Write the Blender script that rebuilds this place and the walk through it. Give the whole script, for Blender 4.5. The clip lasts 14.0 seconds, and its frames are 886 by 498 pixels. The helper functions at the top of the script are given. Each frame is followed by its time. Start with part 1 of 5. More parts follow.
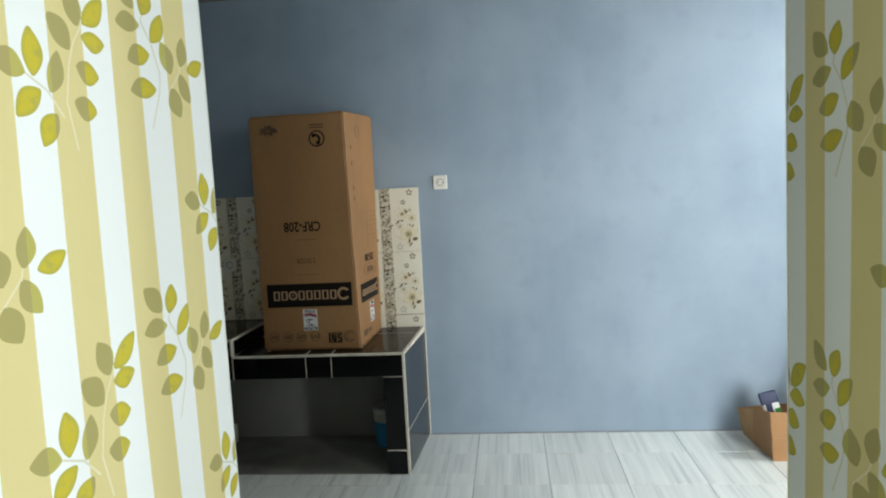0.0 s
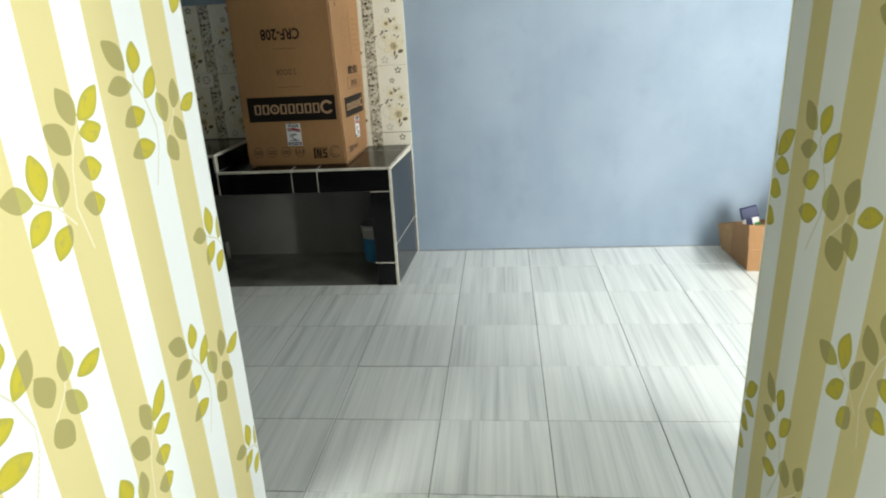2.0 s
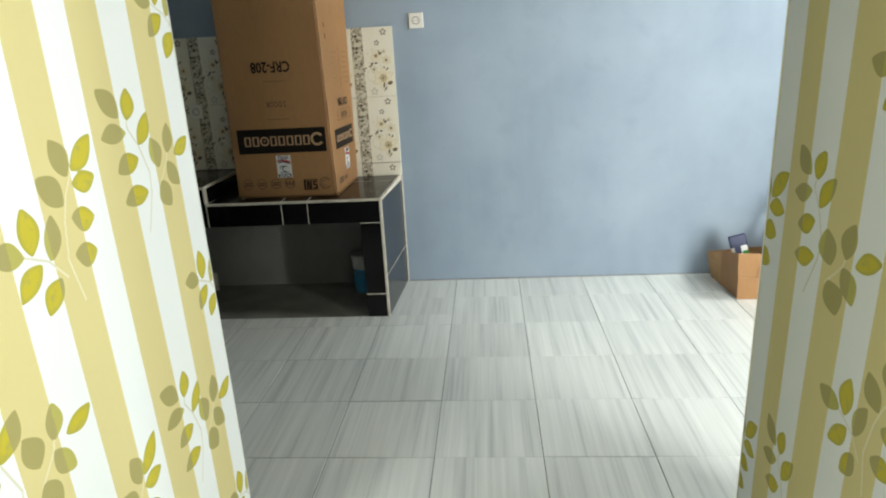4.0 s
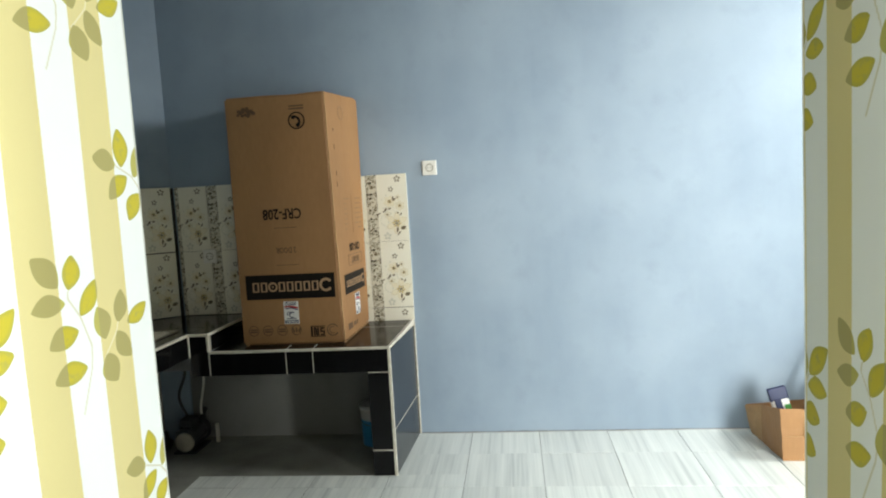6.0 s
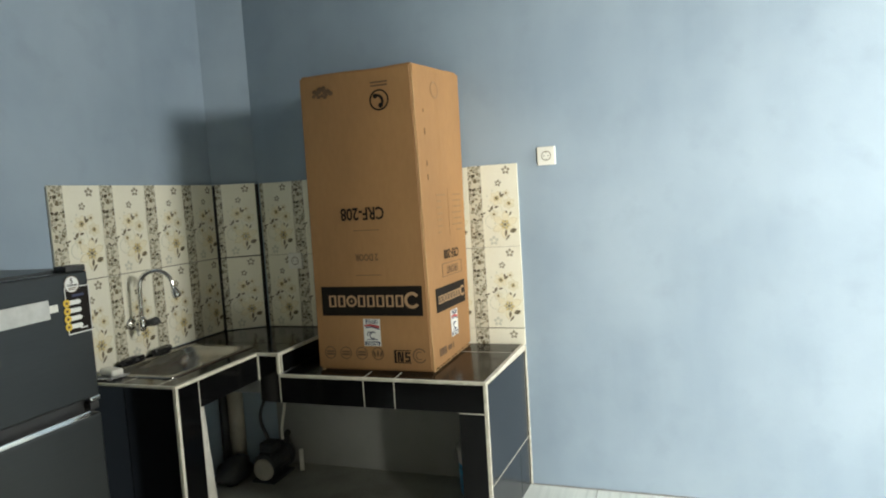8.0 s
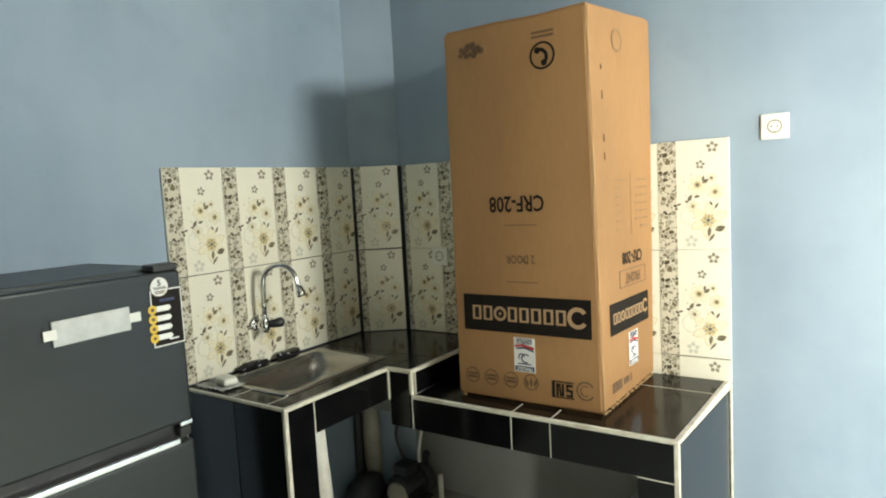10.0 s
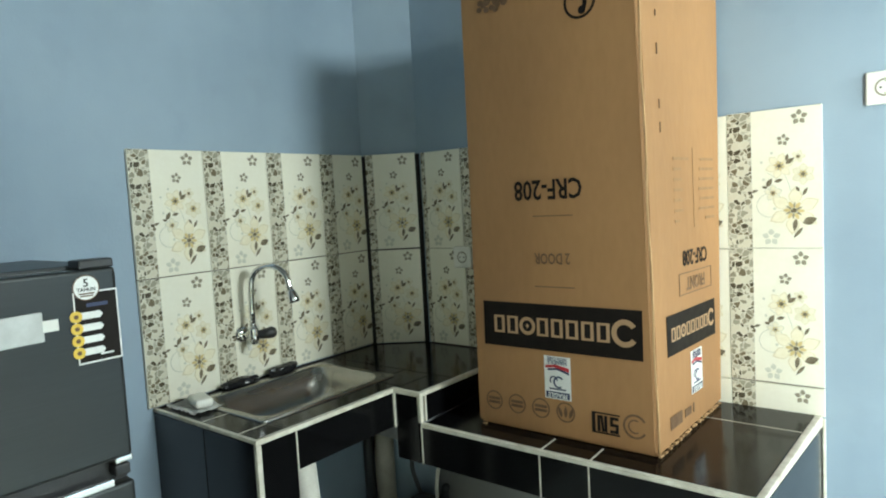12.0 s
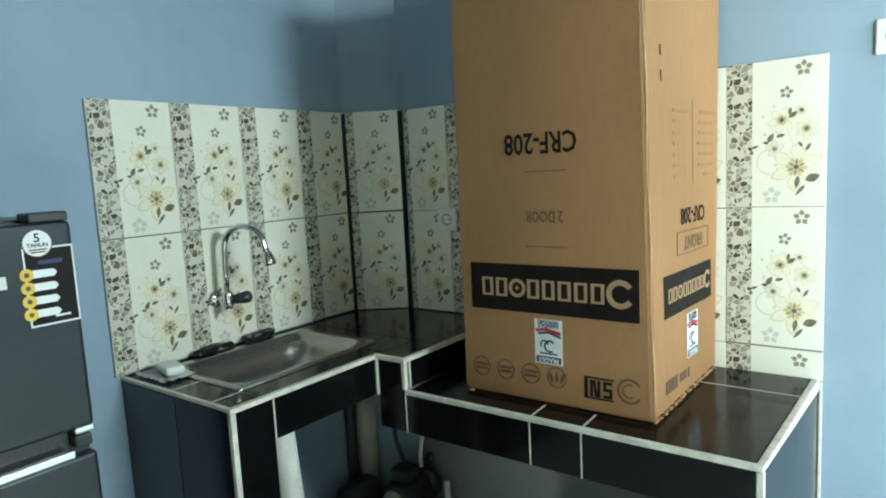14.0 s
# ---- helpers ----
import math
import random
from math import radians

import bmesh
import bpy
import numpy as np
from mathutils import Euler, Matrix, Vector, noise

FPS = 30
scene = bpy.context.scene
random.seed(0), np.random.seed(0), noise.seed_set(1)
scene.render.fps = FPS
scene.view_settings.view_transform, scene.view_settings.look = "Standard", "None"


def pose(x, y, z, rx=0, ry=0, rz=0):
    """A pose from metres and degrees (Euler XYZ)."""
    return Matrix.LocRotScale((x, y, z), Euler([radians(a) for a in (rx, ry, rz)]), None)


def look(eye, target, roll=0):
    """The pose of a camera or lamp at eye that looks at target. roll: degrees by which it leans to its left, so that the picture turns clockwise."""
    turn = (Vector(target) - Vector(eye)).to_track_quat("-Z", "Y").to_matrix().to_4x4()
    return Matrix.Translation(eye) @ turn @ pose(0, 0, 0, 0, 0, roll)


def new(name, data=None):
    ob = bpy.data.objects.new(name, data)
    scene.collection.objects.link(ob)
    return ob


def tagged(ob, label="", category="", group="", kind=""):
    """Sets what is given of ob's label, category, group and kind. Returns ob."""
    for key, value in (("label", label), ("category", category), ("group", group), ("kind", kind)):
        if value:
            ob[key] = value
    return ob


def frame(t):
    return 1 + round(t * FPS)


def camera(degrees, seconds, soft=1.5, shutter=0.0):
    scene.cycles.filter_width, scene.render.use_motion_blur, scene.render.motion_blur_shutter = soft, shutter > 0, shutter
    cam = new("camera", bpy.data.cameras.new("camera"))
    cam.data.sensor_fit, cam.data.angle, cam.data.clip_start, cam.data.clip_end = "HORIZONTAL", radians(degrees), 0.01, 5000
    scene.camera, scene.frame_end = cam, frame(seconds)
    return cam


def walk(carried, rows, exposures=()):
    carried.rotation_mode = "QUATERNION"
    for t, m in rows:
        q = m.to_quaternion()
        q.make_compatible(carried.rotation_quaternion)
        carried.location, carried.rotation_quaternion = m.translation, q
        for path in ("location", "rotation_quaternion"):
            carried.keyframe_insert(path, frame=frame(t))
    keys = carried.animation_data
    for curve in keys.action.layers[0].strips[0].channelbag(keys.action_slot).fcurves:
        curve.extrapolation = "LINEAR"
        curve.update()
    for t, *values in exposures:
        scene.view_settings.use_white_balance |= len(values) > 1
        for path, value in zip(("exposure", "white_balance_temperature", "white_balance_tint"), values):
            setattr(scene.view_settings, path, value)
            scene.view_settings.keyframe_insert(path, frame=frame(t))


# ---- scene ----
cam = camera(69.8, 14.0, soft=2.0)
PATH = [
    (0, (-0.013, 0.048, 1.533), (-0.225, 2.029, 1.364), -3.0),
    (0.5, (-0.015, 0.045, 1.494), (-0.22, 2.015, 1.213), -3.0),
    (1, (-0.015, 0.044, 1.448), (-0.208, 1.992, 1.04), -3.0),
    (1.5, (-0.017, 0.05, 1.407), (-0.213, 1.967, 0.87), -3.1),
    (2, (-0.006, 0.057, 1.379), (-0.201, 1.937, 0.726), -3.0),
    (2.2, (-0.007, 0.056, 1.374), (-0.199, 1.924, 0.687), -3.1),
    (4.3, (-0.025, 0.092, 1.433), (-0.168, 2.016, 0.908), -3.0),
    (4.5, (-0.025, 0.107, 1.445), (-0.159, 2.048, 0.981), -3.0),
    (5, (0.0, 0.135, 1.462), (-0.118, 2.111, 1.179), -3.1),
    (5.5, (0.027, 0.158, 1.462), (-0.092, 2.148, 1.292), -3.2),
    (6, (0.053, 0.251, 1.452), (-0.175, 2.231, 1.281), -3.3),
    (6.5, (0.038, 0.429, 1.461), (-0.24, 2.402, 1.29), -3.2),
    (7, (0.061, 0.64, 1.469), (-0.227, 2.611, 1.291), -3.3),
    (7.5, (0.114, 0.829, 1.474), (-0.292, 2.78, 1.306), -3.7),
    (8, (0.091, 0.985, 1.444), (-0.574, 2.864, 1.285), -3.5),
    (8.5, (0.0, 1.129, 1.478), (-0.736, 2.981, 1.31), -3.1),
    (9, (-0.047, 1.261, 1.461), (-0.913, 3.057, 1.299), -3.4),
    (9.2, (-0.072, 1.349, 1.469), (-1.003, 3.111, 1.293), -3.3),
    (11.3, (-0.237, 1.727, 1.392), (-1.489, 3.28, 1.246), -3.2),
    (11.5, (-0.262, 1.785, 1.382), (-1.512, 3.339, 1.235), -3.2),
    (12, (-0.298, 1.95, 1.38), (-1.546, 3.506, 1.231), -3.2),
    (12.5, (-0.315, 1.997, 1.364), (-1.551, 3.563, 1.221), -3.1),
    (13, (-0.352, 1.998, 1.37), (-1.576, 3.573, 1.218), -3.1),
    (13.5, (-0.365, 2.016, 1.347), (-1.576, 3.597, 1.165), -3.0),
    (14, (-0.372, 2.018, 1.334), (-1.57, 3.601, 1.095), -3.0),
]
EXPOSURES = [(0, -0.86, 6400, 9), (0.5, -0.7, 6450, 9), (2, -0.54, 6600, 9), (4.5, -0.68, 6750, 9), (6, -0.38, 6650, 8), (6.5, -0.44, 6450, 8), (7, -0.34, 6700, 8), (7.5, -0.28, 6750, 8), (8, -0.07, 6900, 7), (8.5, 0.4, 7100, 7), (9, 0.46, 7200, 7), (11.5, 0.45, 6350, -2), (12.5, 0.32, 5950, -4), (14, 0.32, 5600, -8)]
walk(cam, [(t, look(eye, target, roll)) for t, eye, target, roll in PATH], EXPOSURES)

# ---- world, sun, lights, exposure ----
world = bpy.data.worlds.new("sky")
scene.world = world
world.use_nodes = True
_n = world.node_tree.nodes
_sky = _n.new("ShaderNodeTexSky")
_sky.sky_type, _sky.sun_disc = "NISHITA", False
_sky.sun_elevation, _sky.sun_rotation = radians(40), radians(150)
world.node_tree.links.new(_sky.outputs[0], _n["Background"].inputs[0])
_n["Background"].inputs[1].default_value = 0.1
sun = new("sun", bpy.data.lights.new("sun", "SUN"))
sun.data.energy, sun.data.angle, sun.data.color = 1.0, radians(12), (1.0, 0.95, 0.88)
sun.matrix_world = look((0, 0, 8), (3.0, 6.0, 0))


def window_light(name, at, target, wide, high, watts, colour):
    lamp = new(name, bpy.data.lights.new(name, "AREA"))
    lamp.data.shape, lamp.data.size, lamp.data.size_y = "RECTANGLE", wide, high
    lamp.data.energy, lamp.data.color = watts, colour
    lamp.matrix_world = look(at, target)
    return lamp


window_light("kitchen_window_daylight", (3.185, 3.15, 2.4), (0, 3.15, 1.4), 1.06, 0.62, 135, (0.98, 1.0, 0.98))
# Added lamp in an unseen passage, aimed to light the north wall.
window_light("added_passage_light", (2.33, 0.335, 1.05), (0.4, 4.0, 0.85), 0.7, 1.96, 235, (0.98, 1.0, 0.97))
# Added lamp without a known source; brightens both curtains from the west.
window_light("added_curtain_light", (-2.23, -0.4, 1.45), (0, -0.2, 1.45), 1.74, 1.04, 168, (0.96, 1.0, 1.0))


# ---- materials ----
def node_mat(name):
    m = bpy.data.materials.new(name)
    m.use_nodes = True
    return m, m.node_tree.nodes, m.node_tree.links, m.node_tree.nodes["Principled BSDF"]


def surface(name, a, b=None, rough=0.5, metal=0.0, scale=6.0, fine=80.0, bump=0.1, stretch=(1, 1, 1), spread=0.0, coat=0.0, rough_var=0.1, depth=0.01):
    """Two-tone surface: large patches, fine grain, relief and uneven gloss; spread varies pieces from one another."""
    m, nodes, links, p = node_mat(name)
    b = b or tuple(c * 0.8 for c in a)
    tex = nodes.new("ShaderNodeTexCoord")
    mp = nodes.new("ShaderNodeMapping")
    mp.inputs["Scale"].default_value = stretch
    links.new(tex.outputs["Object"], mp.inputs[0])
    big, small = nodes.new("ShaderNodeTexNoise"), nodes.new("ShaderNodeTexNoise")
    big.inputs["Scale"].default_value, big.inputs["Detail"].default_value = scale, 5
    small.inputs["Scale"].default_value, small.inputs["Detail"].default_value = fine, 4
    for t in (big, small):
        links.new(mp.outputs[0], t.inputs["Vector"])
    add = nodes.new("ShaderNodeMath")
    add.operation = "MULTIPLY_ADD"
    add.inputs[1].default_value = 0.35
    links.new(small.outputs["Fac"], add.inputs[0])
    links.new(big.outputs["Fac"], add.inputs[2])
    ramp = nodes.new("ShaderNodeValToRGB")
    ramp.color_ramp.elements[0].position, ramp.color_ramp.elements[1].position = 0.45, 0.9
    ramp.color_ramp.elements[0].color, ramp.color_ramp.elements[1].color = (*b, 1), (*a, 1)
    links.new(add.outputs[0], ramp.inputs[0])
    out = ramp.outputs[0]
    if spread:
        info, hsv = nodes.new("ShaderNodeObjectInfo"), nodes.new("ShaderNodeHueSaturation")
        rng = nodes.new("ShaderNodeMapRange")
        rng.inputs[3].default_value, rng.inputs[4].default_value = 1 - spread, 1 + spread
        links.new(info.outputs["Random"], rng.inputs[0])
        links.new(rng.outputs[0], hsv.inputs["Value"])
        links.new(out, hsv.inputs["Color"])
        out = hsv.outputs[0]
    links.new(out, p.inputs["Base Color"])
    rr = nodes.new("ShaderNodeMapRange")
    rr.inputs[3].default_value, rr.inputs[4].default_value = max(0.02, rough - rough_var), min(1, rough + rough_var)
    links.new(big.outputs["Fac"], rr.inputs[0])
    links.new(rr.outputs[0], p.inputs["Roughness"])
    p.inputs["Metallic"].default_value = metal
    p.inputs["Coat Weight"].default_value = coat
    if bump:
        bp = nodes.new("ShaderNodeBump")
        bp.inputs["Strength"].default_value, bp.inputs["Distance"].default_value = bump, depth
        links.new(add.outputs[0], bp.inputs["Height"])
        links.new(bp.outputs[0], p.inputs["Normal"])
    return m


def dull(m, level):
    """Sets how much a glaze mirrors when seen head-on."""
    m.node_tree.nodes["Principled BSDF"].inputs["Specular IOR Level"].default_value = level


def plaster(name, a, b, dark):
    """Hand-floated painted plaster with patchy paint, vertical roller marks and dust low down in spots."""
    m, nodes, links, p = node_mat(name)
    tex = nodes.new("ShaderNodeTexCoord")

    def noise_at(scale, detail, stretch):
        mp, t = nodes.new("ShaderNodeMapping"), nodes.new("ShaderNodeTexNoise")
        mp.inputs["Scale"].default_value = stretch
        links.new(tex.outputs["Object"], mp.inputs[0])
        links.new(mp.outputs[0], t.inputs["Vector"])
        t.inputs["Scale"].default_value, t.inputs["Detail"].default_value = scale, detail
        return t.outputs["Fac"]

    cloud, roller, grain, lumps = noise_at(1.9, 6, (1, 1, 1)), noise_at(6, 3, (1, 1, 0.16)), noise_at(160, 3, (1, 1, 1)), noise_at(6.5, 6, (1, 1, 1))
    mix1, mix2, mix3 = (nodes.new("ShaderNodeMix") for _ in range(3))
    for mx in (mix1, mix2, mix3):
        mx.data_type = "RGBA"
    mix1.inputs[6].default_value, mix1.inputs[7].default_value = (*a, 1), (*b, 1)
    r1, r2, r3 = (nodes.new("ShaderNodeMapRange") for _ in range(3))
    for r, src, lo, hi, top in ((r1, cloud, 0.35, 0.68, 1.0), (r2, roller, 0.42, 0.72, 0.38), (r3, lumps, 0.55, 0.8, 0.4)):
        r.inputs[1].default_value, r.inputs[2].default_value, r.inputs[4].default_value = lo, hi, top
        links.new(src, r.inputs[0])
    links.new(r1.outputs[0], mix1.inputs[0])
    links.new(mix1.outputs[2], mix2.inputs[6])
    mix2.inputs[7].default_value = (*b, 1)
    links.new(r2.outputs[0], mix2.inputs[0])
    links.new(mix2.outputs[2], mix3.inputs[6])
    mix3.inputs[7].default_value = (*dark, 1)
    links.new(r3.outputs[0], mix3.inputs[0])
    links.new(mix3.outputs[2], p.inputs["Base Color"])
    p.inputs["Roughness"].default_value = 0.72
    hsum = nodes.new("ShaderNodeMath")
    hsum.operation = "MULTIPLY_ADD"
    hsum.inputs[1].default_value = 0.12
    links.new(grain, hsum.inputs[0])
    links.new(lumps, hsum.inputs[2])
    bp = nodes.new("ShaderNodeBump")
    bp.inputs["Strength"].default_value, bp.inputs["Distance"].default_value = 0.24, 0.014
    links.new(hsum.outputs[0], bp.inputs["Height"])
    links.new(bp.outputs[0], p.inputs["Normal"])
    return m


def striped_stone(name):
    """Pale glazed floor tile with long grey-green veins along y, shifted from tile to tile."""
    m, nodes, links, p = node_mat(name)
    tex, info = nodes.new("ShaderNodeTexCoord"), nodes.new("ShaderNodeObjectInfo")
    shift = nodes.new("ShaderNodeVectorMath")
    shift.operation = "MULTIPLY_ADD"
    shift.inputs[1].default_value = (37.0, 11.0, 5.0)
    links.new(info.outputs["Random"], shift.inputs[0])
    links.new(tex.outputs["Object"], shift.inputs[2])
    facs = []
    for stretch, scale, detail in (((26, 0.9, 1), 1.0, 4), ((95, 1.6, 1), 1.0, 3), ((3, 2.5, 1), 1.0, 3)):
        mp, t = nodes.new("ShaderNodeMapping"), nodes.new("ShaderNodeTexNoise")
        mp.inputs["Scale"].default_value = stretch
        links.new(shift.outputs[0], mp.inputs[0])
        links.new(mp.outputs[0], t.inputs["Vector"])
        t.inputs["Scale"].default_value, t.inputs["Detail"].default_value = scale, detail
        facs.append(t.outputs["Fac"])
    s = nodes.new("ShaderNodeMath")
    s.operation = "MULTIPLY_ADD"
    s.inputs[1].default_value = 0.55
    links.new(facs[1], s.inputs[0])
    links.new(facs[0], s.inputs[2])
    ramp = nodes.new("ShaderNodeValToRGB")
    e = ramp.color_ramp.elements
    e[0].position, e[0].color = 0.5, (0.56, 0.595, 0.575, 1)
    e[1].position, e[1].color = 0.98, (0.83, 0.86, 0.825, 1)
    mid = e.new(0.72)
    mid.color = (0.73, 0.765, 0.735, 1)
    links.new(s.outputs[0], ramp.inputs[0])
    hsv, rng = nodes.new("ShaderNodeHueSaturation"), nodes.new("ShaderNodeMapRange")
    rng.inputs[3].default_value, rng.inputs[4].default_value = 0.94, 1.05
    links.new(info.outputs["Random"], rng.inputs[0])
    links.new(rng.outputs[0], hsv.inputs["Value"])
    links.new(ramp.outputs[0], hsv.inputs["Color"])
    links.new(hsv.outputs[0], p.inputs["Base Color"])
    rr = nodes.new("ShaderNodeMapRange")
    rr.inputs[3].default_value, rr.inputs[4].default_value = 0.22, 0.5
    links.new(facs[2], rr.inputs[0])
    links.new(rr.outputs[0], p.inputs["Roughness"])
    return m


def mosaic(name):
    """Printed strip of broken pebbles in grey, beige and brown on cream."""
    m, nodes, links, p = node_mat(name)
    tex = nodes.new("ShaderNodeTexCoord")
    vor, edge, ns = nodes.new("ShaderNodeTexVoronoi"), nodes.new("ShaderNodeTexVoronoi"), nodes.new("ShaderNodeTexNoise")
    warp = nodes.new("ShaderNodeVectorMath")
    warp.operation = "MULTIPLY_ADD"
    warp.inputs[1].default_value = (0.012, 0.012, 0.012)
    ns.inputs["Scale"].default_value = 60
    links.new(tex.outputs["Object"], ns.inputs["Vector"])
    links.new(ns.outputs["Color"], warp.inputs[0])
    links.new(tex.outputs["Object"], warp.inputs[2])
    edge.feature = "DISTANCE_TO_EDGE"
    for v in (vor, edge):
        v.inputs["Scale"].default_value = 62
        links.new(warp.outputs[0], v.inputs["Vector"])
    ramp, sep = nodes.new("ShaderNodeValToRGB"), nodes.new("ShaderNodeSeparateColor")
    links.new(vor.outputs["Color"], sep.inputs[0])
    links.new(sep.outputs[0], ramp.inputs[0])
    ramp.color_ramp.interpolation = "CONSTANT"
    e = ramp.color_ramp.elements
    e[0].position, e[0].color = 0.0, (0.085, 0.072, 0.048, 1)
    e[1].position, e[1].color = 0.2, (0.32, 0.3, 0.23, 1)
    for pos, col in ((0.36, (0.44, 0.42, 0.34, 1)), (0.5, (0.17, 0.14, 0.09, 1)), (0.63, (0.6, 0.565, 0.45, 1)), (0.8, (0.27, 0.245, 0.18, 1))):
        e.new(pos).color = col
    mx, er = nodes.new("ShaderNodeMix"), nodes.new("ShaderNodeMath")
    mx.data_type = "RGBA"
    er.operation = "GREATER_THAN"
    er.inputs[1].default_value = 0.07
    links.new(edge.outputs["Distance"], er.inputs[0])
    links.new(er.outputs[0], mx.inputs[0])
    mx.inputs[6].default_value = (0.62, 0.59, 0.48, 1)
    links.new(ramp.outputs[0], mx.inputs[7])
    links.new(mx.outputs[2], p.inputs["Base Color"])
    p.inputs["Roughness"].default_value = 0.18
    return m


def cloth(name, white, olive, first, width):
    """Woven curtain with vertical stripes that follow the cloth (UV in metres)."""
    m, nodes, links, p = node_mat(name)
    uv, sep = nodes.new("ShaderNodeUVMap"), nodes.new("ShaderNodeSeparateXYZ")
    links.new(uv.outputs[0], sep.inputs[0])
    nz, wob = nodes.new("ShaderNodeTexNoise"), nodes.new("ShaderNodeMath")
    nz.inputs["Scale"].default_value = 300
    links.new(uv.outputs[0], nz.inputs["Vector"])
    wob.operation = "MULTIPLY_ADD"
    wob.inputs[1].default_value = 0.003
    links.new(nz.outputs["Fac"], wob.inputs[0])
    links.new(sep.outputs[0], wob.inputs[2])
    sub, mod, gt = (nodes.new("ShaderNodeMath") for _ in range(3))
    sub.operation, mod.operation, gt.operation = "SUBTRACT", "FLOORED_MODULO", "GREATER_THAN"
    sub.inputs[1].default_value, mod.inputs[1].default_value, gt.inputs[1].default_value = first, 2 * width, width
    links.new(wob.outputs[0], sub.inputs[0])
    links.new(sub.outputs[0], mod.inputs[0])
    links.new(mod.outputs[0], gt.inputs[0])
    weave = nodes.new("ShaderNodeTexNoise")
    weave.inputs["Scale"].default_value, weave.inputs["Detail"].default_value = 900, 2
    links.new(uv.outputs[0], weave.inputs["Vector"])
    hsv, wr = nodes.new("ShaderNodeHueSaturation"), nodes.new("ShaderNodeMapRange")

    def blend(fac, one, two):
        n = nodes.new("ShaderNodeMix")
        n.data_type = "RGBA"
        for k, v in ((0, fac), (6, one), (7, two)):
            if isinstance(v, tuple):
                n.inputs[k].default_value = (*v, 1)
            else:
                links.new(v, n.inputs[k])
        return n.outputs[2]

    def ramp_of(src, lo, hi):
        r = nodes.new("ShaderNodeMapRange")
        r.interpolation_type = "SMOOTHSTEP"
        r.inputs[1].default_value, r.inputs[2].default_value = lo, hi
        links.new(src, r.inputs[0])
        return r.outputs[0]

    def attribute(key):
        n = nodes.new("ShaderNodeAttribute")
        n.attribute_name = key
        return n.outputs["Fac"]

    blot = nodes.new("ShaderNodeTexNoise")
    blot.inputs["Scale"].default_value, blot.inputs["Detail"].default_value = 55, 3
    links.new(uv.outputs[0], blot.inputs["Vector"])
    leaf_d, tone, stem_d = attribute("leaf_depth"), attribute("leaf_tone"), attribute("stem_depth")
    fresh = blend(ramp_of(leaf_d, 0.001, 0.010), (0.43, 0.4, 0.065), (0.53, 0.46, 0.045))
    fresh = blend(ramp_of(blot.outputs["Fac"], 0.5, 0.72), fresh, (0.42, 0.39, 0.08))
    fresh = blend(ramp_of(tone, 0.45, 0.55), fresh, (0.44, 0.42, 0.12))
    leafy = blend(gt.outputs[0], fresh, (0.375, 0.34, 0.135))
    stripes = blend(gt.outputs[0], white, olive)
    stems = blend(ramp_of(stem_d, 0.0, 0.0006), stripes, blend(gt.outputs[0], (0.66, 0.66, 0.55), (0.74, 0.70, 0.5)))
    printed = blend(ramp_of(leaf_d, -0.0006, 0.0006), stems, leafy)
    wr.inputs[3].default_value, wr.inputs[4].default_value = 0.9, 1.08
    links.new(weave.outputs["Fac"], wr.inputs[0])
    links.new(wr.outputs[0], hsv.inputs["Value"])
    links.new(printed, hsv.inputs["Color"])
    links.new(hsv.outputs[0], p.inputs["Base Color"])
    p.inputs["Roughness"].default_value = 0.85
    p.inputs["Sheen Weight"].default_value = 0.15
    bp = nodes.new("ShaderNodeBump")
    bp.inputs["Strength"].default_value, bp.inputs["Distance"].default_value = 0.15, 0.001
    links.new(weave.outputs["Fac"], bp.inputs["Height"])
    links.new(bp.outputs[0], p.inputs["Normal"])
    tr, add = nodes.new("ShaderNodeBsdfTranslucent"), nodes.new("ShaderNodeMixShader")
    add.inputs[0].default_value = 0.5
    links.new(hsv.outputs[0], tr.inputs[0])
    links.new(p.outputs[0], add.inputs[1])
    links.new(tr.outputs[0], add.inputs[2])
    links.new(add.outputs[0], nodes["Material Output"].inputs[0])
    return m


M_WALL = plaster("blue_wall_paint", (0.24, 0.31, 0.39), (0.3, 0.375, 0.455), (0.205, 0.265, 0.335))
# Unseen room walls, kept pale to bounce light onto the curtains.
M_ROOMWALL = plaster("room_wall_paint", (0.62, 0.6, 0.52), (0.68, 0.66, 0.58), (0.55, 0.53, 0.46))
# Pale ceiling coloured dark so that less light bounces onto the upper walls.
M_CEIL = surface("darkened_ceiling", (0.26, 0.25, 0.23), (0.2, 0.195, 0.18), 0.8, scale=2, bump=0.05)
# Bare cement under the counter; on unseen walls a dark colour against bounce.
M_CEMENT_DARKWALL = plaster("cement_and_dark_walls", (0.19, 0.19, 0.18), (0.24, 0.24, 0.23), (0.14, 0.14, 0.135))
M_FLOOR = striped_stone("striped_floor_glaze")
M_GROUT = surface("floor_grout", (0.2, 0.2, 0.19), (0.1, 0.1, 0.095), 0.9, scale=4)
M_SCREED = surface("dark_cement_screed", (0.33, 0.33, 0.29), (0.21, 0.21, 0.185), 0.85, scale=5, bump=0.35, depth=0.004)
M_CREAM = surface("cream_tile_glaze", (0.82, 0.8, 0.69), (0.76, 0.73, 0.61), 0.13, scale=5, bump=0.02, spread=0.02, rough_var=0.05)
M_MOSAIC = mosaic("pebble_print")
M_TILEGROUT = surface("wall_tile_bed", (0.2, 0.17, 0.13), (0.1, 0.085, 0.07), 0.9, scale=20)
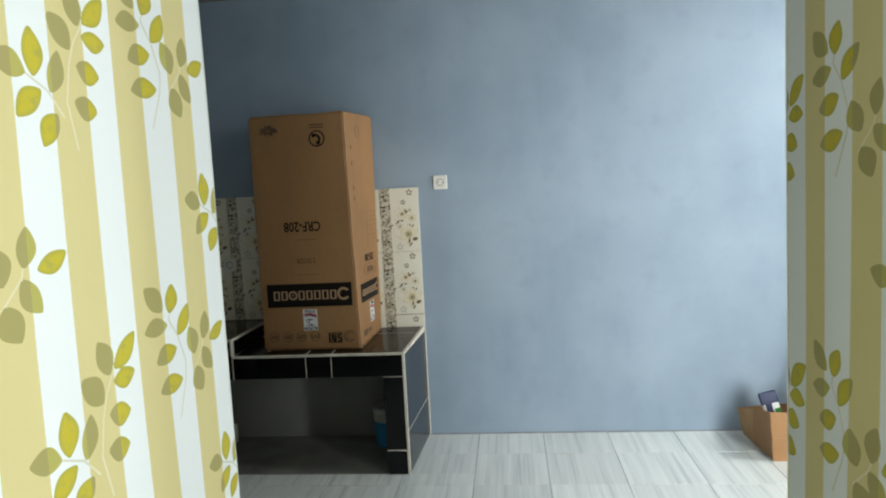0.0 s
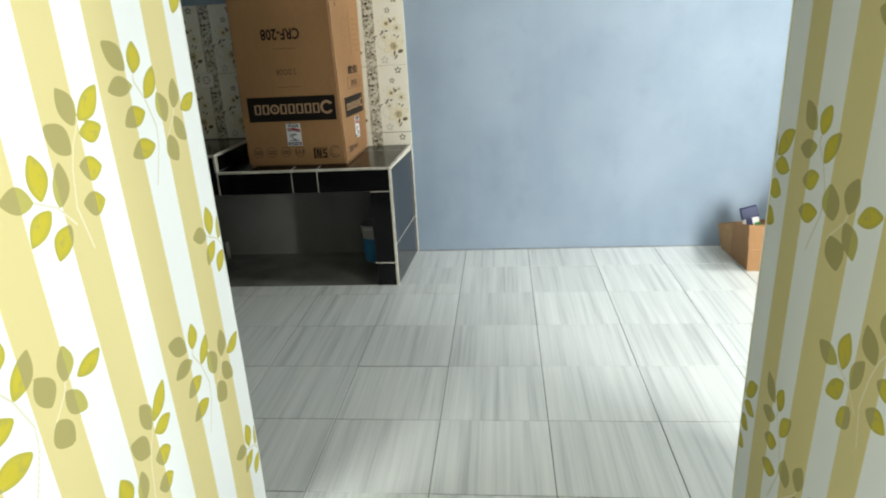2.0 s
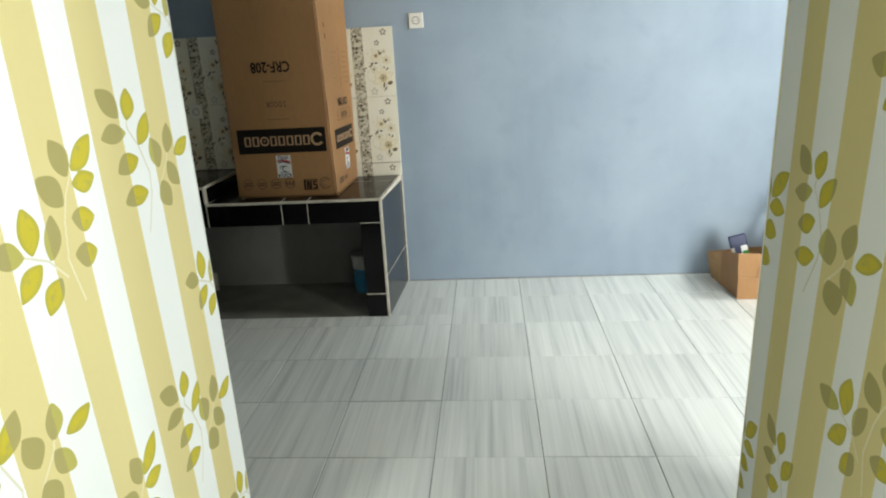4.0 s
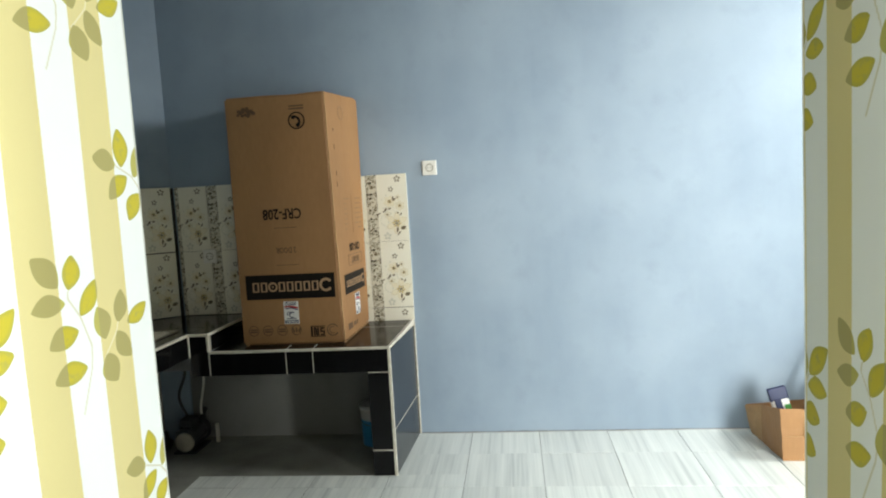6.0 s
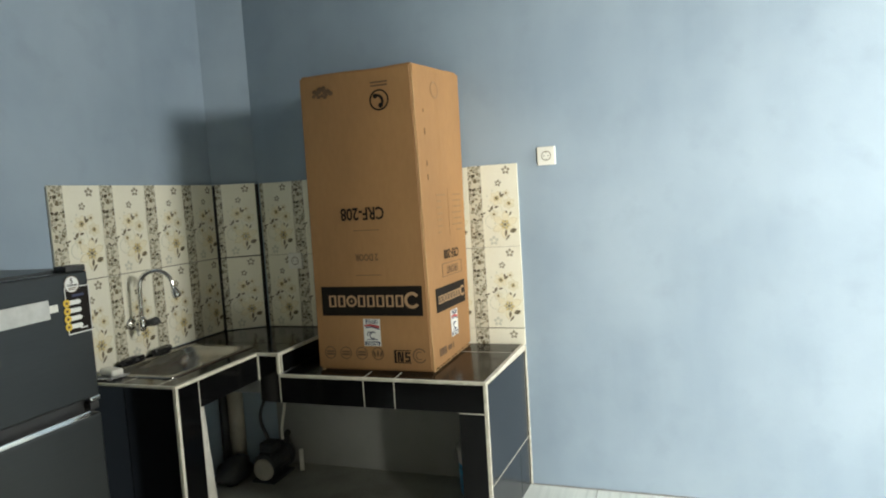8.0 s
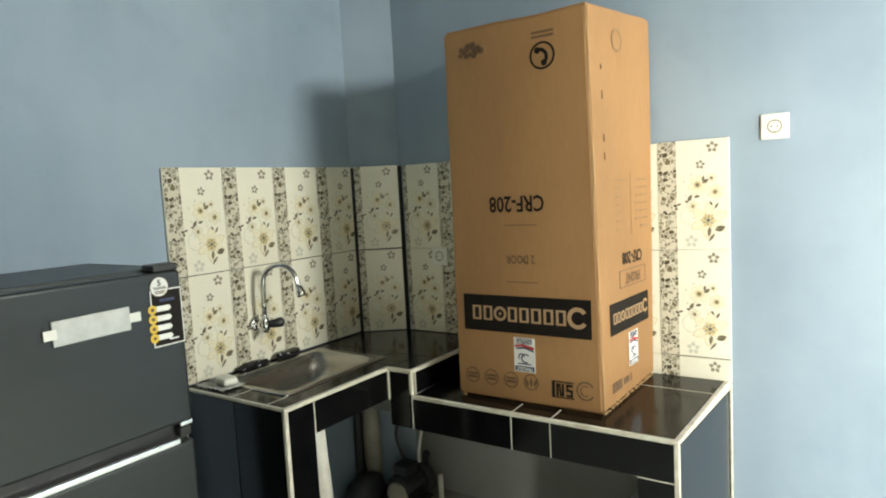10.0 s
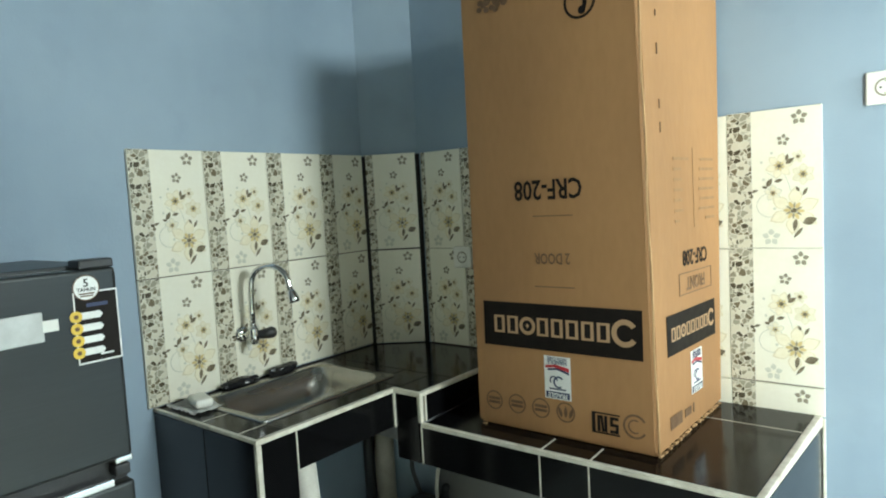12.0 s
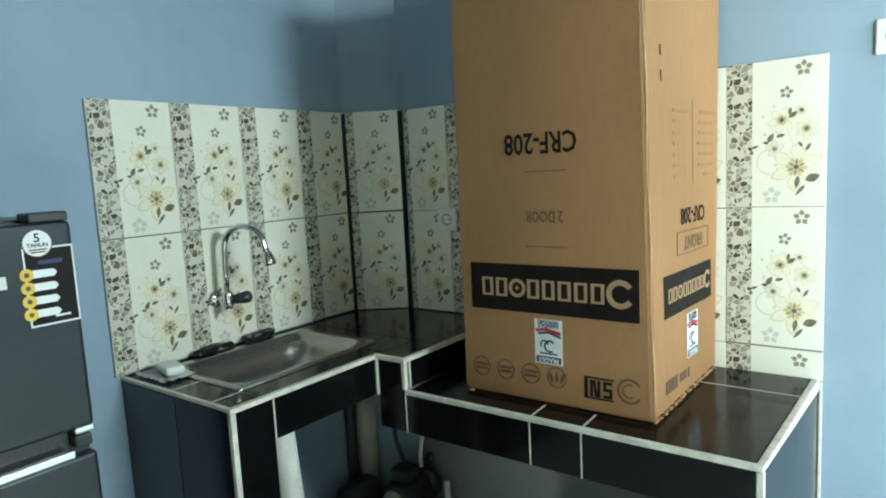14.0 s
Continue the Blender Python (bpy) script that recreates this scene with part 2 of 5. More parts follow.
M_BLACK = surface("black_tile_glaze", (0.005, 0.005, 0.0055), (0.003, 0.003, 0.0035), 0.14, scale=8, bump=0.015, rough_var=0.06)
# Same black tile, with the blue wall's reflection put into its base colour.
M_BLACKREFLECT = surface("black_tile_blue_reflection", (0.009, 0.012, 0.018), (0.006, 0.008, 0.012), 0.2, scale=8, bump=0.015, rough_var=0.08)
M_DARKJOINT = surface("black_open_joint", (0.022, 0.02, 0.016), (0.012, 0.011, 0.01), 0.9, scale=30, bump=0.2)
dull(M_BLACK, 0.3)
M_WHITEJOINT = surface("white_cement_joint", (0.72, 0.69, 0.6), (0.5, 0.46, 0.38), 0.8, scale=30, bump=0.25, depth=0.004)
M_CONCRETE = surface("rough_cement", (0.28, 0.29, 0.29), (0.17, 0.17, 0.17), 0.9, scale=9, bump=0.4)
M_CARD = surface("brown_cardboard", (0.37, 0.196, 0.08), (0.29, 0.15, 0.06), 0.72, scale=3.5, fine=60, bump=0.12, stretch=(1, 1, 0.35))
M_CARDEDGE = surface("pale_cardboard", (0.47, 0.29, 0.14), (0.37, 0.22, 0.1), 0.8, scale=12, bump=0.2)
M_INK = surface("black_print", (0.009, 0.007, 0.006), (0.014, 0.01, 0.008), 0.55, scale=30, bump=0)
M_INKSOFT = surface("brown_print", (0.11, 0.06, 0.03), (0.16, 0.09, 0.045), 0.7, scale=40, bump=0)
M_FADED = surface("faded_print", (0.24, 0.135, 0.06), (0.29, 0.165, 0.075), 0.7, scale=40, bump=0)
dull(M_INK, 0.15)
M_TAN = surface("bare_card_in_print", (0.42, 0.27, 0.15), (0.36, 0.22, 0.12), 0.7, scale=20, bump=0)
M_PAPER = surface("white_label_paper", (0.8, 0.8, 0.78), (0.72, 0.72, 0.7), 0.5, scale=20, bump=0.02)
M_NAVY = surface("navy_label_print", (0.02, 0.03, 0.09), (0.03, 0.04, 0.1), 0.5, scale=20, bump=0)
M_RED = surface("red_label_print", (0.5, 0.03, 0.03), (0.4, 0.02, 0.03), 0.5, scale=20, bump=0)
M_STEEL = surface("brushed_steel", (0.48, 0.465, 0.435), (0.38, 0.365, 0.34), 0.25, 1.0, scale=6, fine=140, bump=0.04, stretch=(1, 0.1, 1), rough_var=0.08, depth=0.002)
M_CHROME = surface("chrome", (0.8, 0.8, 0.8), (0.72, 0.72, 0.72), 0.08, 1.0, scale=10, bump=0, rough_var=0.04)
M_BLACKPLASTIC = surface("black_plastic", (0.02, 0.02, 0.022), (0.03, 0.03, 0.03), 0.4, scale=20, bump=0.05)
M_FRIDGE = surface("dark_steel_door", (0.05, 0.054, 0.055), (0.038, 0.042, 0.043), 0.3, 0.6, scale=3, fine=260, bump=0.02, stretch=(1, 0.05, 1), rough_var=0.05, depth=0.001)
M_FRIDGESIDE = surface("grey_fridge_shell", (0.055, 0.06, 0.063), (0.043, 0.047, 0.05), 0.4, 0.2, scale=8, fine=200, bump=0.04, rough_var=0.05)
M_FOAM = surface("foam_wrap", (0.56, 0.57, 0.56), (0.45, 0.46, 0.45), 0.6, scale=30, bump=0.3, depth=0.003)
M_YELLOW = surface("yellow_badge", (0.75, 0.52, 0.06), (0.65, 0.44, 0.05), 0.4, scale=20, bump=0)
M_PLASTICW = surface("white_plastic", (0.78, 0.77, 0.72), (0.7, 0.69, 0.64), 0.35, scale=12, bump=0.03)
M_PVC = surface("white_pipe_plastic", (0.74, 0.72, 0.66), (0.55, 0.53, 0.47), 0.4, scale=9, bump=0.08)
M_PVCGREY = surface("dirty_pipe_plastic", (0.45, 0.42, 0.36), (0.32, 0.3, 0.25), 0.5, scale=9, bump=0.1)
M_PUMP = surface("pump_paint", (0.03, 0.035, 0.04), (0.02, 0.02, 0.022), 0.5, scale=12, bump=0.1)
M_BLUECAN = surface("blue_bucket_print", (0.07, 0.4, 0.66), (0.05, 0.33, 0.58), 0.4, scale=8, bump=0.03)
M_BLUE = surface("blue_dotted_wrap", (0.03, 0.09, 0.4), (0.025, 0.07, 0.32), 0.3, scale=20, bump=0.05)
M_DOT = surface("pale_dots", (0.6, 0.68, 0.8), (0.5, 0.6, 0.75), 0.4, scale=20, bump=0)
M_BAG = surface("black_plastic_bag", (0.012, 0.012, 0.014), (0.02, 0.02, 0.022), 0.22, scale=14, fine=40, bump=0.6, depth=0.02)
M_GREEN = surface("green_print", (0.06, 0.3, 0.06), (0.05, 0.25, 0.05), 0.5, scale=20, bump=0)
M_PETAL = surface("cream_petal_print", (0.81, 0.765, 0.6), (0.76, 0.7, 0.52), 0.16, scale=40, bump=0)
M_PALEPETAL = surface("pale_petal_print", (0.77, 0.73, 0.58), (0.7, 0.66, 0.5), 0.16, scale=40, bump=0)
M_DARKPRINT = surface("dark_leaf_print", (0.12, 0.1, 0.065), (0.22, 0.185, 0.13), 0.18, scale=60, bump=0)
M_GREYPRINT = surface("grey_flower_print", (0.24, 0.215, 0.16), (0.31, 0.28, 0.21), 0.18, scale=60, bump=0)
M_LIGHTPRINT = surface("faint_flower_print", (0.52, 0.52, 0.44), (0.6, 0.6, 0.51), 0.18, scale=60, bump=0)
M_GOLDPRINT = surface("gold_flower_print", (0.66, 0.54, 0.27), (0.58, 0.46, 0.22), 0.18, scale=60, bump=0)
M_RIMPRINT = surface("petal_rim_print", (0.7, 0.64, 0.47), (0.64, 0.57, 0.4), 0.18, scale=60, bump=0)
M_HALO = surface("soft_cream_print", (0.81, 0.785, 0.655), (0.78, 0.75, 0.61), 0.15, scale=30, bump=0)
M_CURTAIN = cloth("striped_curtain_cloth", (0.8, 0.845, 0.85), (0.66, 0.59, 0.29), -0.010, 0.079)
M_WOOD = surface("stained_wood", (0.22, 0.12, 0.055), (0.15, 0.08, 0.035), 0.45, scale=5, stretch=(8, 8, 0.8), bump=0.1)
M_GRASS = surface("grass_ground", (0.08, 0.11, 0.04), (0.1, 0.09, 0.05), 0.95, scale=3, bump=0.5)
M_GLASS, _gn, _gl, _gp = node_mat("window_glass")
_gp.inputs["Transmission Weight"].default_value, _gp.inputs["Roughness"].default_value, _gp.inputs["IOR"].default_value = 1.0, 0.02, 1.45


# ---- mesh helpers ----
def finish(ob_name, bm, mats, smooth=False):
    me = bpy.data.meshes.new(ob_name)
    bmesh.ops.recalc_face_normals(bm, faces=bm.faces)
    bm.to_mesh(me)
    bm.free()
    for m in mats if isinstance(mats, (list, tuple)) else [mats]:
        me.materials.append(m)
    if smooth:
        me.polygons.foreach_set("use_smooth", [True] * len(me.polygons))
    return me


def part(name, bm, material, parent, label="", smooth=False, m=None):
    """One mesh object under a thing or a part."""
    ob = new(name, finish(name, bm, material, smooth) if isinstance(bm, bmesh.types.BMesh) else bm)
    ob.parent = parent
    if m is not None:
        ob.matrix_local = m
    return tagged(ob, label)


def thing(name, label, category, group="", kind="", at=(0, 0, 0), rz=0):
    ob = new(name)
    ob.matrix_world = pose(*at, 0, 0, rz)
    return tagged(ob, label, category, group, kind)


def setting(name, bm, material, label, category):
    return tagged(new(name, finish(name, bm, material)), label, category, kind="structure")


def add_box(bm, x0, x1, y0, y1, z0, z1, bevel=0.0, seg=2, mat=0):
    sx, sy, sz = x1 - x0, y1 - y0, z1 - z0
    got = bmesh.ops.create_cube(bm, size=1.0, matrix=Matrix.Translation(((x0 + x1) / 2, (y0 + y1) / 2, (z0 + z1) / 2)) @ Matrix.Diagonal((sx, sy, sz, 1)))
    faces = {f for v in got["verts"] for f in v.link_faces}
    if bevel:
        edges = list({e for v in got["verts"] for e in v.link_edges})
        r = bmesh.ops.bevel(bm, geom=edges, offset=min(bevel, 0.45 * min(sx, sy, sz)), segments=seg, affect="EDGES", profile=0.5)
        faces = {f for f in faces if f.is_valid} | set(r["faces"])
    for f in faces:
        f.material_index = mat
    return bm


def boxm(*a, **k):
    return add_box(bmesh.new(), *a, **k)


def tube(points, radius, seg=12, closed_ends=True, bm=None):
    """A round bar swept along points; radius may be a list."""
    bm = bm or bmesh.new()
    pts = [Vector(p) for p in points]
    rad = radius if isinstance(radius, (list, tuple)) else [radius] * len(pts)
    rings, side = [], None
    for i, p in enumerate(pts):
        d = (pts[min(i + 1, len(pts) - 1)] - pts[max(i - 1, 0)]).normalized()
        if side is None:
            side = d.orthogonal().normalized()
        side = (side - d * side.dot(d)).normalized()
        up = d.cross(side)
        rings.append([bm.verts.new(p + rad[i] * (math.cos(a) * side + math.sin(a) * up)) for a in (2 * math.pi * k / seg for k in range(seg))])
    for a, b in zip(rings, rings[1:]):
        for k in range(seg):
            bm.faces.new((a[k], a[(k + 1) % seg], b[(k + 1) % seg], b[k]))
    if closed_ends:
        bm.faces.new(rings[0][::-1])
        bm.faces.new(rings[-1])
    return bm


def lathe(profile, seg=28, bm=None):
    """Turned body round z from (radius, z) pairs."""
    bm = bm or bmesh.new()
    rings = [[bm.verts.new((r * math.cos(2 * math.pi * k / seg), r * math.sin(2 * math.pi * k / seg), z)) for k in range(seg)] for r, z in profile]
    for a, b in zip(rings, rings[1:]):
        for k in range(seg):
            bm.faces.new((a[k], a[(k + 1) % seg], b[(k + 1) % seg], b[k]))
    bm.faces.new(rings[0][::-1])
    bm.faces.new(rings[-1])
    return bm


def prism(outline, z0, z1, bm=None, mat=0):
    """An upright body over an outline in x, y."""
    bm = bm or bmesh.new()
    lo, hi = [bm.verts.new((x, y, z0)) for x, y in outline], [bm.verts.new((x, y, z1)) for x, y in outline]
    n = len(outline)
    faces = [bm.faces.new(lo[::-1]), bm.faces.new(hi)] + [bm.faces.new((lo[i], lo[(i + 1) % n], hi[(i + 1) % n], hi[i])) for i in range(n)]
    for f in faces:
        f.material_index = mat
    return bm


def plate(bm, outline, thick=0.0006, mat=0, lift=0.0):
    """A thin printed shape in the local x, z plane that faces -y."""
    front = [bm.verts.new((x, -lift - thick, z)) for x, z in outline]
    back = [bm.verts.new((x, -lift + 0.0003, z)) for x, z in outline]
    n = len(outline)
    fs = [bm.faces.new(front)] + [bm.faces.new((front[i], back[i], back[(i + 1) % n], front[(i + 1) % n])) for i in range(n)]
    for f in fs:
        f.material_index = mat
    return bm


def rect(x0, x1, z0, z1):
    return [(x0, z0), (x1, z0), (x1, z1), (x0, z1)]


def disc(x, z, r, n=20, squash=1.0):
    return [(x + r * math.cos(2 * math.pi * k / n), z + r * squash * math.sin(2 * math.pi * k / n)) for k in range(n)]


def ring(bm, x, z, r, w, mat=0, n=24, a0=0.0, a1=360.0, lift=0.0):
    """A drawn circle or arc, in short flat strokes."""
    steps = [radians(a0 + (a1 - a0) * k / n) for k in range(n + 1)]
    for p, q in zip(steps, steps[1:]):
        plate(bm, [(x + (r - w / 2) * math.cos(p), z + (r - w / 2) * math.sin(p)), (x + (r + w / 2) * math.cos(p), z + (r + w / 2) * math.sin(p)),
                   (x + (r + w / 2) * math.cos(q), z + (r + w / 2) * math.sin(q)), (x + (r - w / 2) * math.cos(q), z + (r - w / 2) * math.sin(q))], mat=mat, lift=lift)


def leaf(x, z, ang, length, wide, n=7, skew=0.0):
    """A leaf outline from its stalk at (x, z) towards ang degrees."""
    pts = [(t * length, wide / 2 * math.sin(math.pi * t ** 0.85) * (1 + skew)) for t in (k / n for k in range(n + 1))]
    pts += [(t * length, -wide / 2 * math.sin(math.pi * t ** 0.85) * (1 - skew)) for t in (k / n for k in range(n - 1, 0, -1))]
    c, s = math.cos(radians(ang)), math.sin(radians(ang))
    return [(x + a * c - b * s, z + a * s + b * c) for a, b in pts]


def lettering(text, size, mat, parent, m, name="lettering", wide=1.0, label=""):
    """Words in the built-in font as a thin mesh; the text lies in the local x, y plane of m."""
    cu = bpy.data.curves.new(name, "FONT")
    cu.body, cu.size, cu.align_x, cu.align_y, cu.extrude, cu.resolution_u = text, size, "CENTER", "CENTER", 0.0004, 2
    cu.offset = 0.018 * size
    tmp = bpy.data.objects.new(name, cu)
    me = bpy.data.meshes.new_from_object(tmp)
    bpy.data.objects.remove(tmp)
    me.materials.clear()
    me.materials.append(mat)
    me.transform(Matrix.Diagonal((wide, 1, 1, 1)))
    return part(name, me, mat, parent, label, m=m)


# text that reads upside down on a face towards -y, and on one towards +x
FLIP_FRONT = Euler((radians(90), 0, 0)).to_matrix().to_4x4() @ pose(0, 0, 0, 0, 0, 180)
FACE_EAST = pose(0, 0, 0, 0, 0, 90)

# ---- structure ----
WX, EX, NY, SY0, SY1, HI = -2.245, 3.2, 4.0, 1.45, 1.57, 2.82
setting("ground", boxm(-60, 60, -60, 60, -0.4, -0.25), M_GRASS, "grass ground outside the house", "ground")
floor = setting("floor", boxm(WX - 0.12, EX + 0.12, -3.6, NY + 0.12, -0.2, -0.003), M_GROUT, "grey cement bed under pale striped floor tiles", "floor")
wall_n = setting("wall_north", boxm(WX - 0.12, EX + 0.12, NY, NY + 0.12, -0.003, HI), M_WALL, "blue painted plaster kitchen wall with smudges", "wall")
wall_w = setting("wall_west", boxm(WX - 0.12, WX, SY1, NY, -0.003, HI), M_WALL, "blue painted plaster wall behind the sink", "wall")
chamfer = setting("wall_corner", prism([(WX, 3.862), (WX, NY), (-2.052, NY)], -0.003, HI), M_WALL, "slanted blue corner pier between two walls", "wall")
bm = boxm(EX, EX + 0.12, 0.2, 2.6, -0.003, HI)
add_box(bm, EX, EX + 0.12, 3.7, NY, -0.003, HI)
add_box(bm, EX, EX + 0.12, 2.6, 3.7, -0.003, 2.07)
add_box(bm, EX, EX + 0.12, 2.6, 3.7, 2.73, HI)
# Wall out of view, its colour kept dark to bounce less light.
setting("wall_east", bm, M_CEMENT_DARKWALL, "unseen wall with a high window, darkened to cut bounced light", "wall")
bm = boxm(WX - 0.12, -0.80, SY0, SY1, -0.003, HI)
# Added opening; its jamb and lintel shade the box front and wall top.
add_box(bm, 0.72, 1.2, SY0, SY1, -0.003, HI)
add_box(bm, 2.31, EX, SY0, SY1, -0.003, HI)
add_box(bm, 1.2, 2.31, SY0, SY1, 1.9, HI)
add_box(bm, -0.80, 0.72, SY0, SY1, 2.12, HI)
# Seen from no side; dark colour keeps bounce off the box front.
setting("wall_south", bm, M_CEMENT_DARKWALL, "unseen wall with a curtained doorway and an added passage opening, darkened to cut bounced light", "wall")
bm = boxm(WX - 0.12, WX, -3.6, -1.3, -0.003, HI)
add_box(bm, WX - 0.12, WX, 0.5, SY0, -0.003, HI)
add_box(bm, WX - 0.12, WX, -1.3, 0.5, -0.003, 0.9)
add_box(bm, WX - 0.12, WX, -1.3, 0.5, 2.0, HI)
setting("wall_room_west", bm, M_ROOMWALL, "plain cream front room wall with an added unseen window", "wall")
# Unseen; closes the front room off from the added passage light.
bm = boxm(0.95, 1.07, -3.6, SY0, -0.003, HI)
setting("wall_room_east", bm, M_ROOMWALL, "plain cream wall of the front room", "wall")
# Unseen end wall, added to stand round the passage lamp.
bm = boxm(1.07, 1.95, 0.2, 0.32, -0.003, HI)
add_box(bm, 2.71, EX, 0.2, 0.32, -0.003, HI)
add_box(bm, 1.95, 2.71, 0.2, 0.32, 2.08, HI)
setting("wall_added_passage", bm, M_CEMENT_DARKWALL, "unseen end wall of an added passage, with an opening for its lamp", "wall")
setting("wall_room_south", boxm(WX - 0.12, EX + 0.12, -3.72, -3.6, -0.003, HI), M_ROOMWALL, "plain cream end wall of the front room", "wall")
setting("ceiling", boxm(WX - 0.12, EX + 0.12, -3.72, NY + 0.12, HI, HI + 0.1), M_CEIL, "plain ceiling coloured dark grey to cut bounced light", "ceiling")


def window(name, x, y0, y1, z0, z1, label):
    """A wooden window with two glazed leaves."""
    w = thing(name, label, "window", kind="structure", at=(x, (y0 + y1) / 2, z0))
    hw, h = (y1 - y0) / 2, z1 - z0
    bm = boxm(-0.04, 0.04, -hw, -hw + 0.045, 0, h, 0.003)
    add_box(bm, -0.04, 0.04, hw - 0.045, hw, 0, h, 0.003)
    add_box(bm, -0.04, 0.04, -hw + 0.045, hw - 0.045, 0, 0.045, 0.003)
    add_box(bm, -0.04, 0.04, -hw + 0.045, hw - 0.045, h - 0.045, h, 0.003)
    add_box(bm, -0.035, 0.035, -0.025, 0.025, 0.045, h - 0.045, 0.003)
    part("window_frame", bm, M_WOOD, w)
    for s in (-1, 1):
        pane = part("pane", boxm(-0.002, 0.002, min(s * 0.025, s * (hw - 0.045)), max(s * 0.025, s * (hw - 0.045)), 0.045, h - 0.045), M_GLASS, w)
        pane.visible_shadow = False
    return w


window("window_1", EX + 0.06, 2.6, 3.7, 2.07, 2.73, "high wooden kitchen window with two panes")
# Unseen window, added to go with the lamp that lights the curtains.
window("window_2", WX - 0.06, -1.3, 0.5, 0.9, 2.0, "unseen wooden window with two panes, added for the curtain lamp")

# Door frame out of view, added where the passage lamp stands.
door = thing("door_1", "unseen wooden door frame added round the passage lamp", "door", kind="structure", at=(2.33, 0.26, 0))
bm = boxm(-0.38, -0.34, -0.06, 0.06, 0, 2.08, 0.003)
add_box(bm, 0.34, 0.38, -0.06, 0.06, 0, 2.08, 0.003)
add_box(bm, -0.34, 0.34, -0.06, 0.06, 2.04, 2.08, 0.003)
part("door_frame", bm, M_WOOD, door)

# ---- curtains in the doorway ----
random.seed(4)


def curtain(name, x0, side, edge, label, sprigs, first, stretch):
    """A cloth that hangs along the passage: x0 its plane, side +1 where its shown face looks to +x, edge its free end."""
    c = thing(name, label, "curtain", group="doorway curtains")
    top, low, length, uvs = 2.16, 0.06, 1.15, {}

    def fold(u, z):
        sway = 0.0035 * np.sin(u * 15 + 0.6 * side) + 0.0014 * np.sin(u * 31 + z * 1.7) + 0.035 * np.maximum(0, u - 0.62) * np.sin(u * 24)
        sway = sway + 0.008 * np.sin(z * 2.1 + u * 3) * np.minimum(1, u * 3 + 0.25)
        return x0 + side * sway - side * 0.03 * u, edge - u + 0.004 * np.sin(z * 4.3)

    def at(u, z):
        """u: metres along the cloth from the free end."""
        x, y = fold(u, z)
        return Vector((float(x), float(y), z))

    nu, nz = 330, 600
    gu, gz = np.meshgrid(np.linspace(0, length, nu + 1), np.linspace(low, top, nz + 1), indexing="ij")
    gx_, gy_ = fold(gu, gz)
    idx = np.arange((nu + 1) * (nz + 1)).reshape(nu + 1, nz + 1)
    quads = np.stack([idx[:-1, :-1], idx[1:, :-1], idx[1:, 1:], idx[:-1, 1:]], -1).reshape(-1, 4)
    me = bpy.data.meshes.new("cloth")
    me.from_pydata(np.stack([gx_, gy_, gz], -1).reshape(-1, 3), [], quads)
    me.uv_layers.new(name="UVMap").data.foreach_set("uv", np.stack([gu.ravel()[quads] * stretch + first, gz.ravel()[quads]], -1).ravel())
    me.polygons.foreach_set("use_smooth", [True] * len(quads))
    # printed leaves: how far each point lies inside a leaf or a stem, and how dull that leaf is
    leaf_depth, leaf_tone, stem_depth = np.full(gu.shape, -0.02), np.zeros(gu.shape), np.full(gu.shape, -0.02)

    def near(u, z, r):
        """The part of the grid round a place."""
        i0, i1 = (int(np.clip(q / length * nu, 0, nu + 1)) for q in (u - r, u + r + 0.01))
        j0, j1 = (int(np.clip((q - low) / (top - low) * nz, 0, nz + 1)) for q in (z - r, z + r + 0.01))
        return slice(i0, i1), slice(j0, j1)

    def print_leaf(u, z, ang, size, wide, tone):
        w = near(u, z, size * 1.1)
        du, dz, c_, s_ = gu[w] - u, gz[w] - z, math.cos(radians(ang)), math.sin(radians(ang))
        t, q = (du * c_ + dz * s_) / size, -du * s_ + dz * c_
        inside = wide / 2 * np.sin(np.pi * np.clip(t, 0, 1) ** 0.95) ** 0.85 - np.abs(q - 0.004 * np.sin(3 * t))
        inside = np.where((t < 0) | (t > 1), -0.02, inside)
        hit = inside > leaf_depth[w]
        leaf_tone[w][hit], leaf_depth[w][hit] = tone, inside[hit]

    def print_stem(a, b, wide):
        d = np.array(b) - np.array(a)
        w = near(a[0], a[1], 0.1)
        t = np.clip(((gu[w] - a[0]) * d[0] + (gz[w] - a[1]) * d[1]) / (d @ d), 0, 1)
        stem_depth[w] = np.maximum(stem_depth[w], wide / 2 - np.hypot(gu[w] - a[0] - t * d[0], gz[w] - a[1] - t * d[1]))

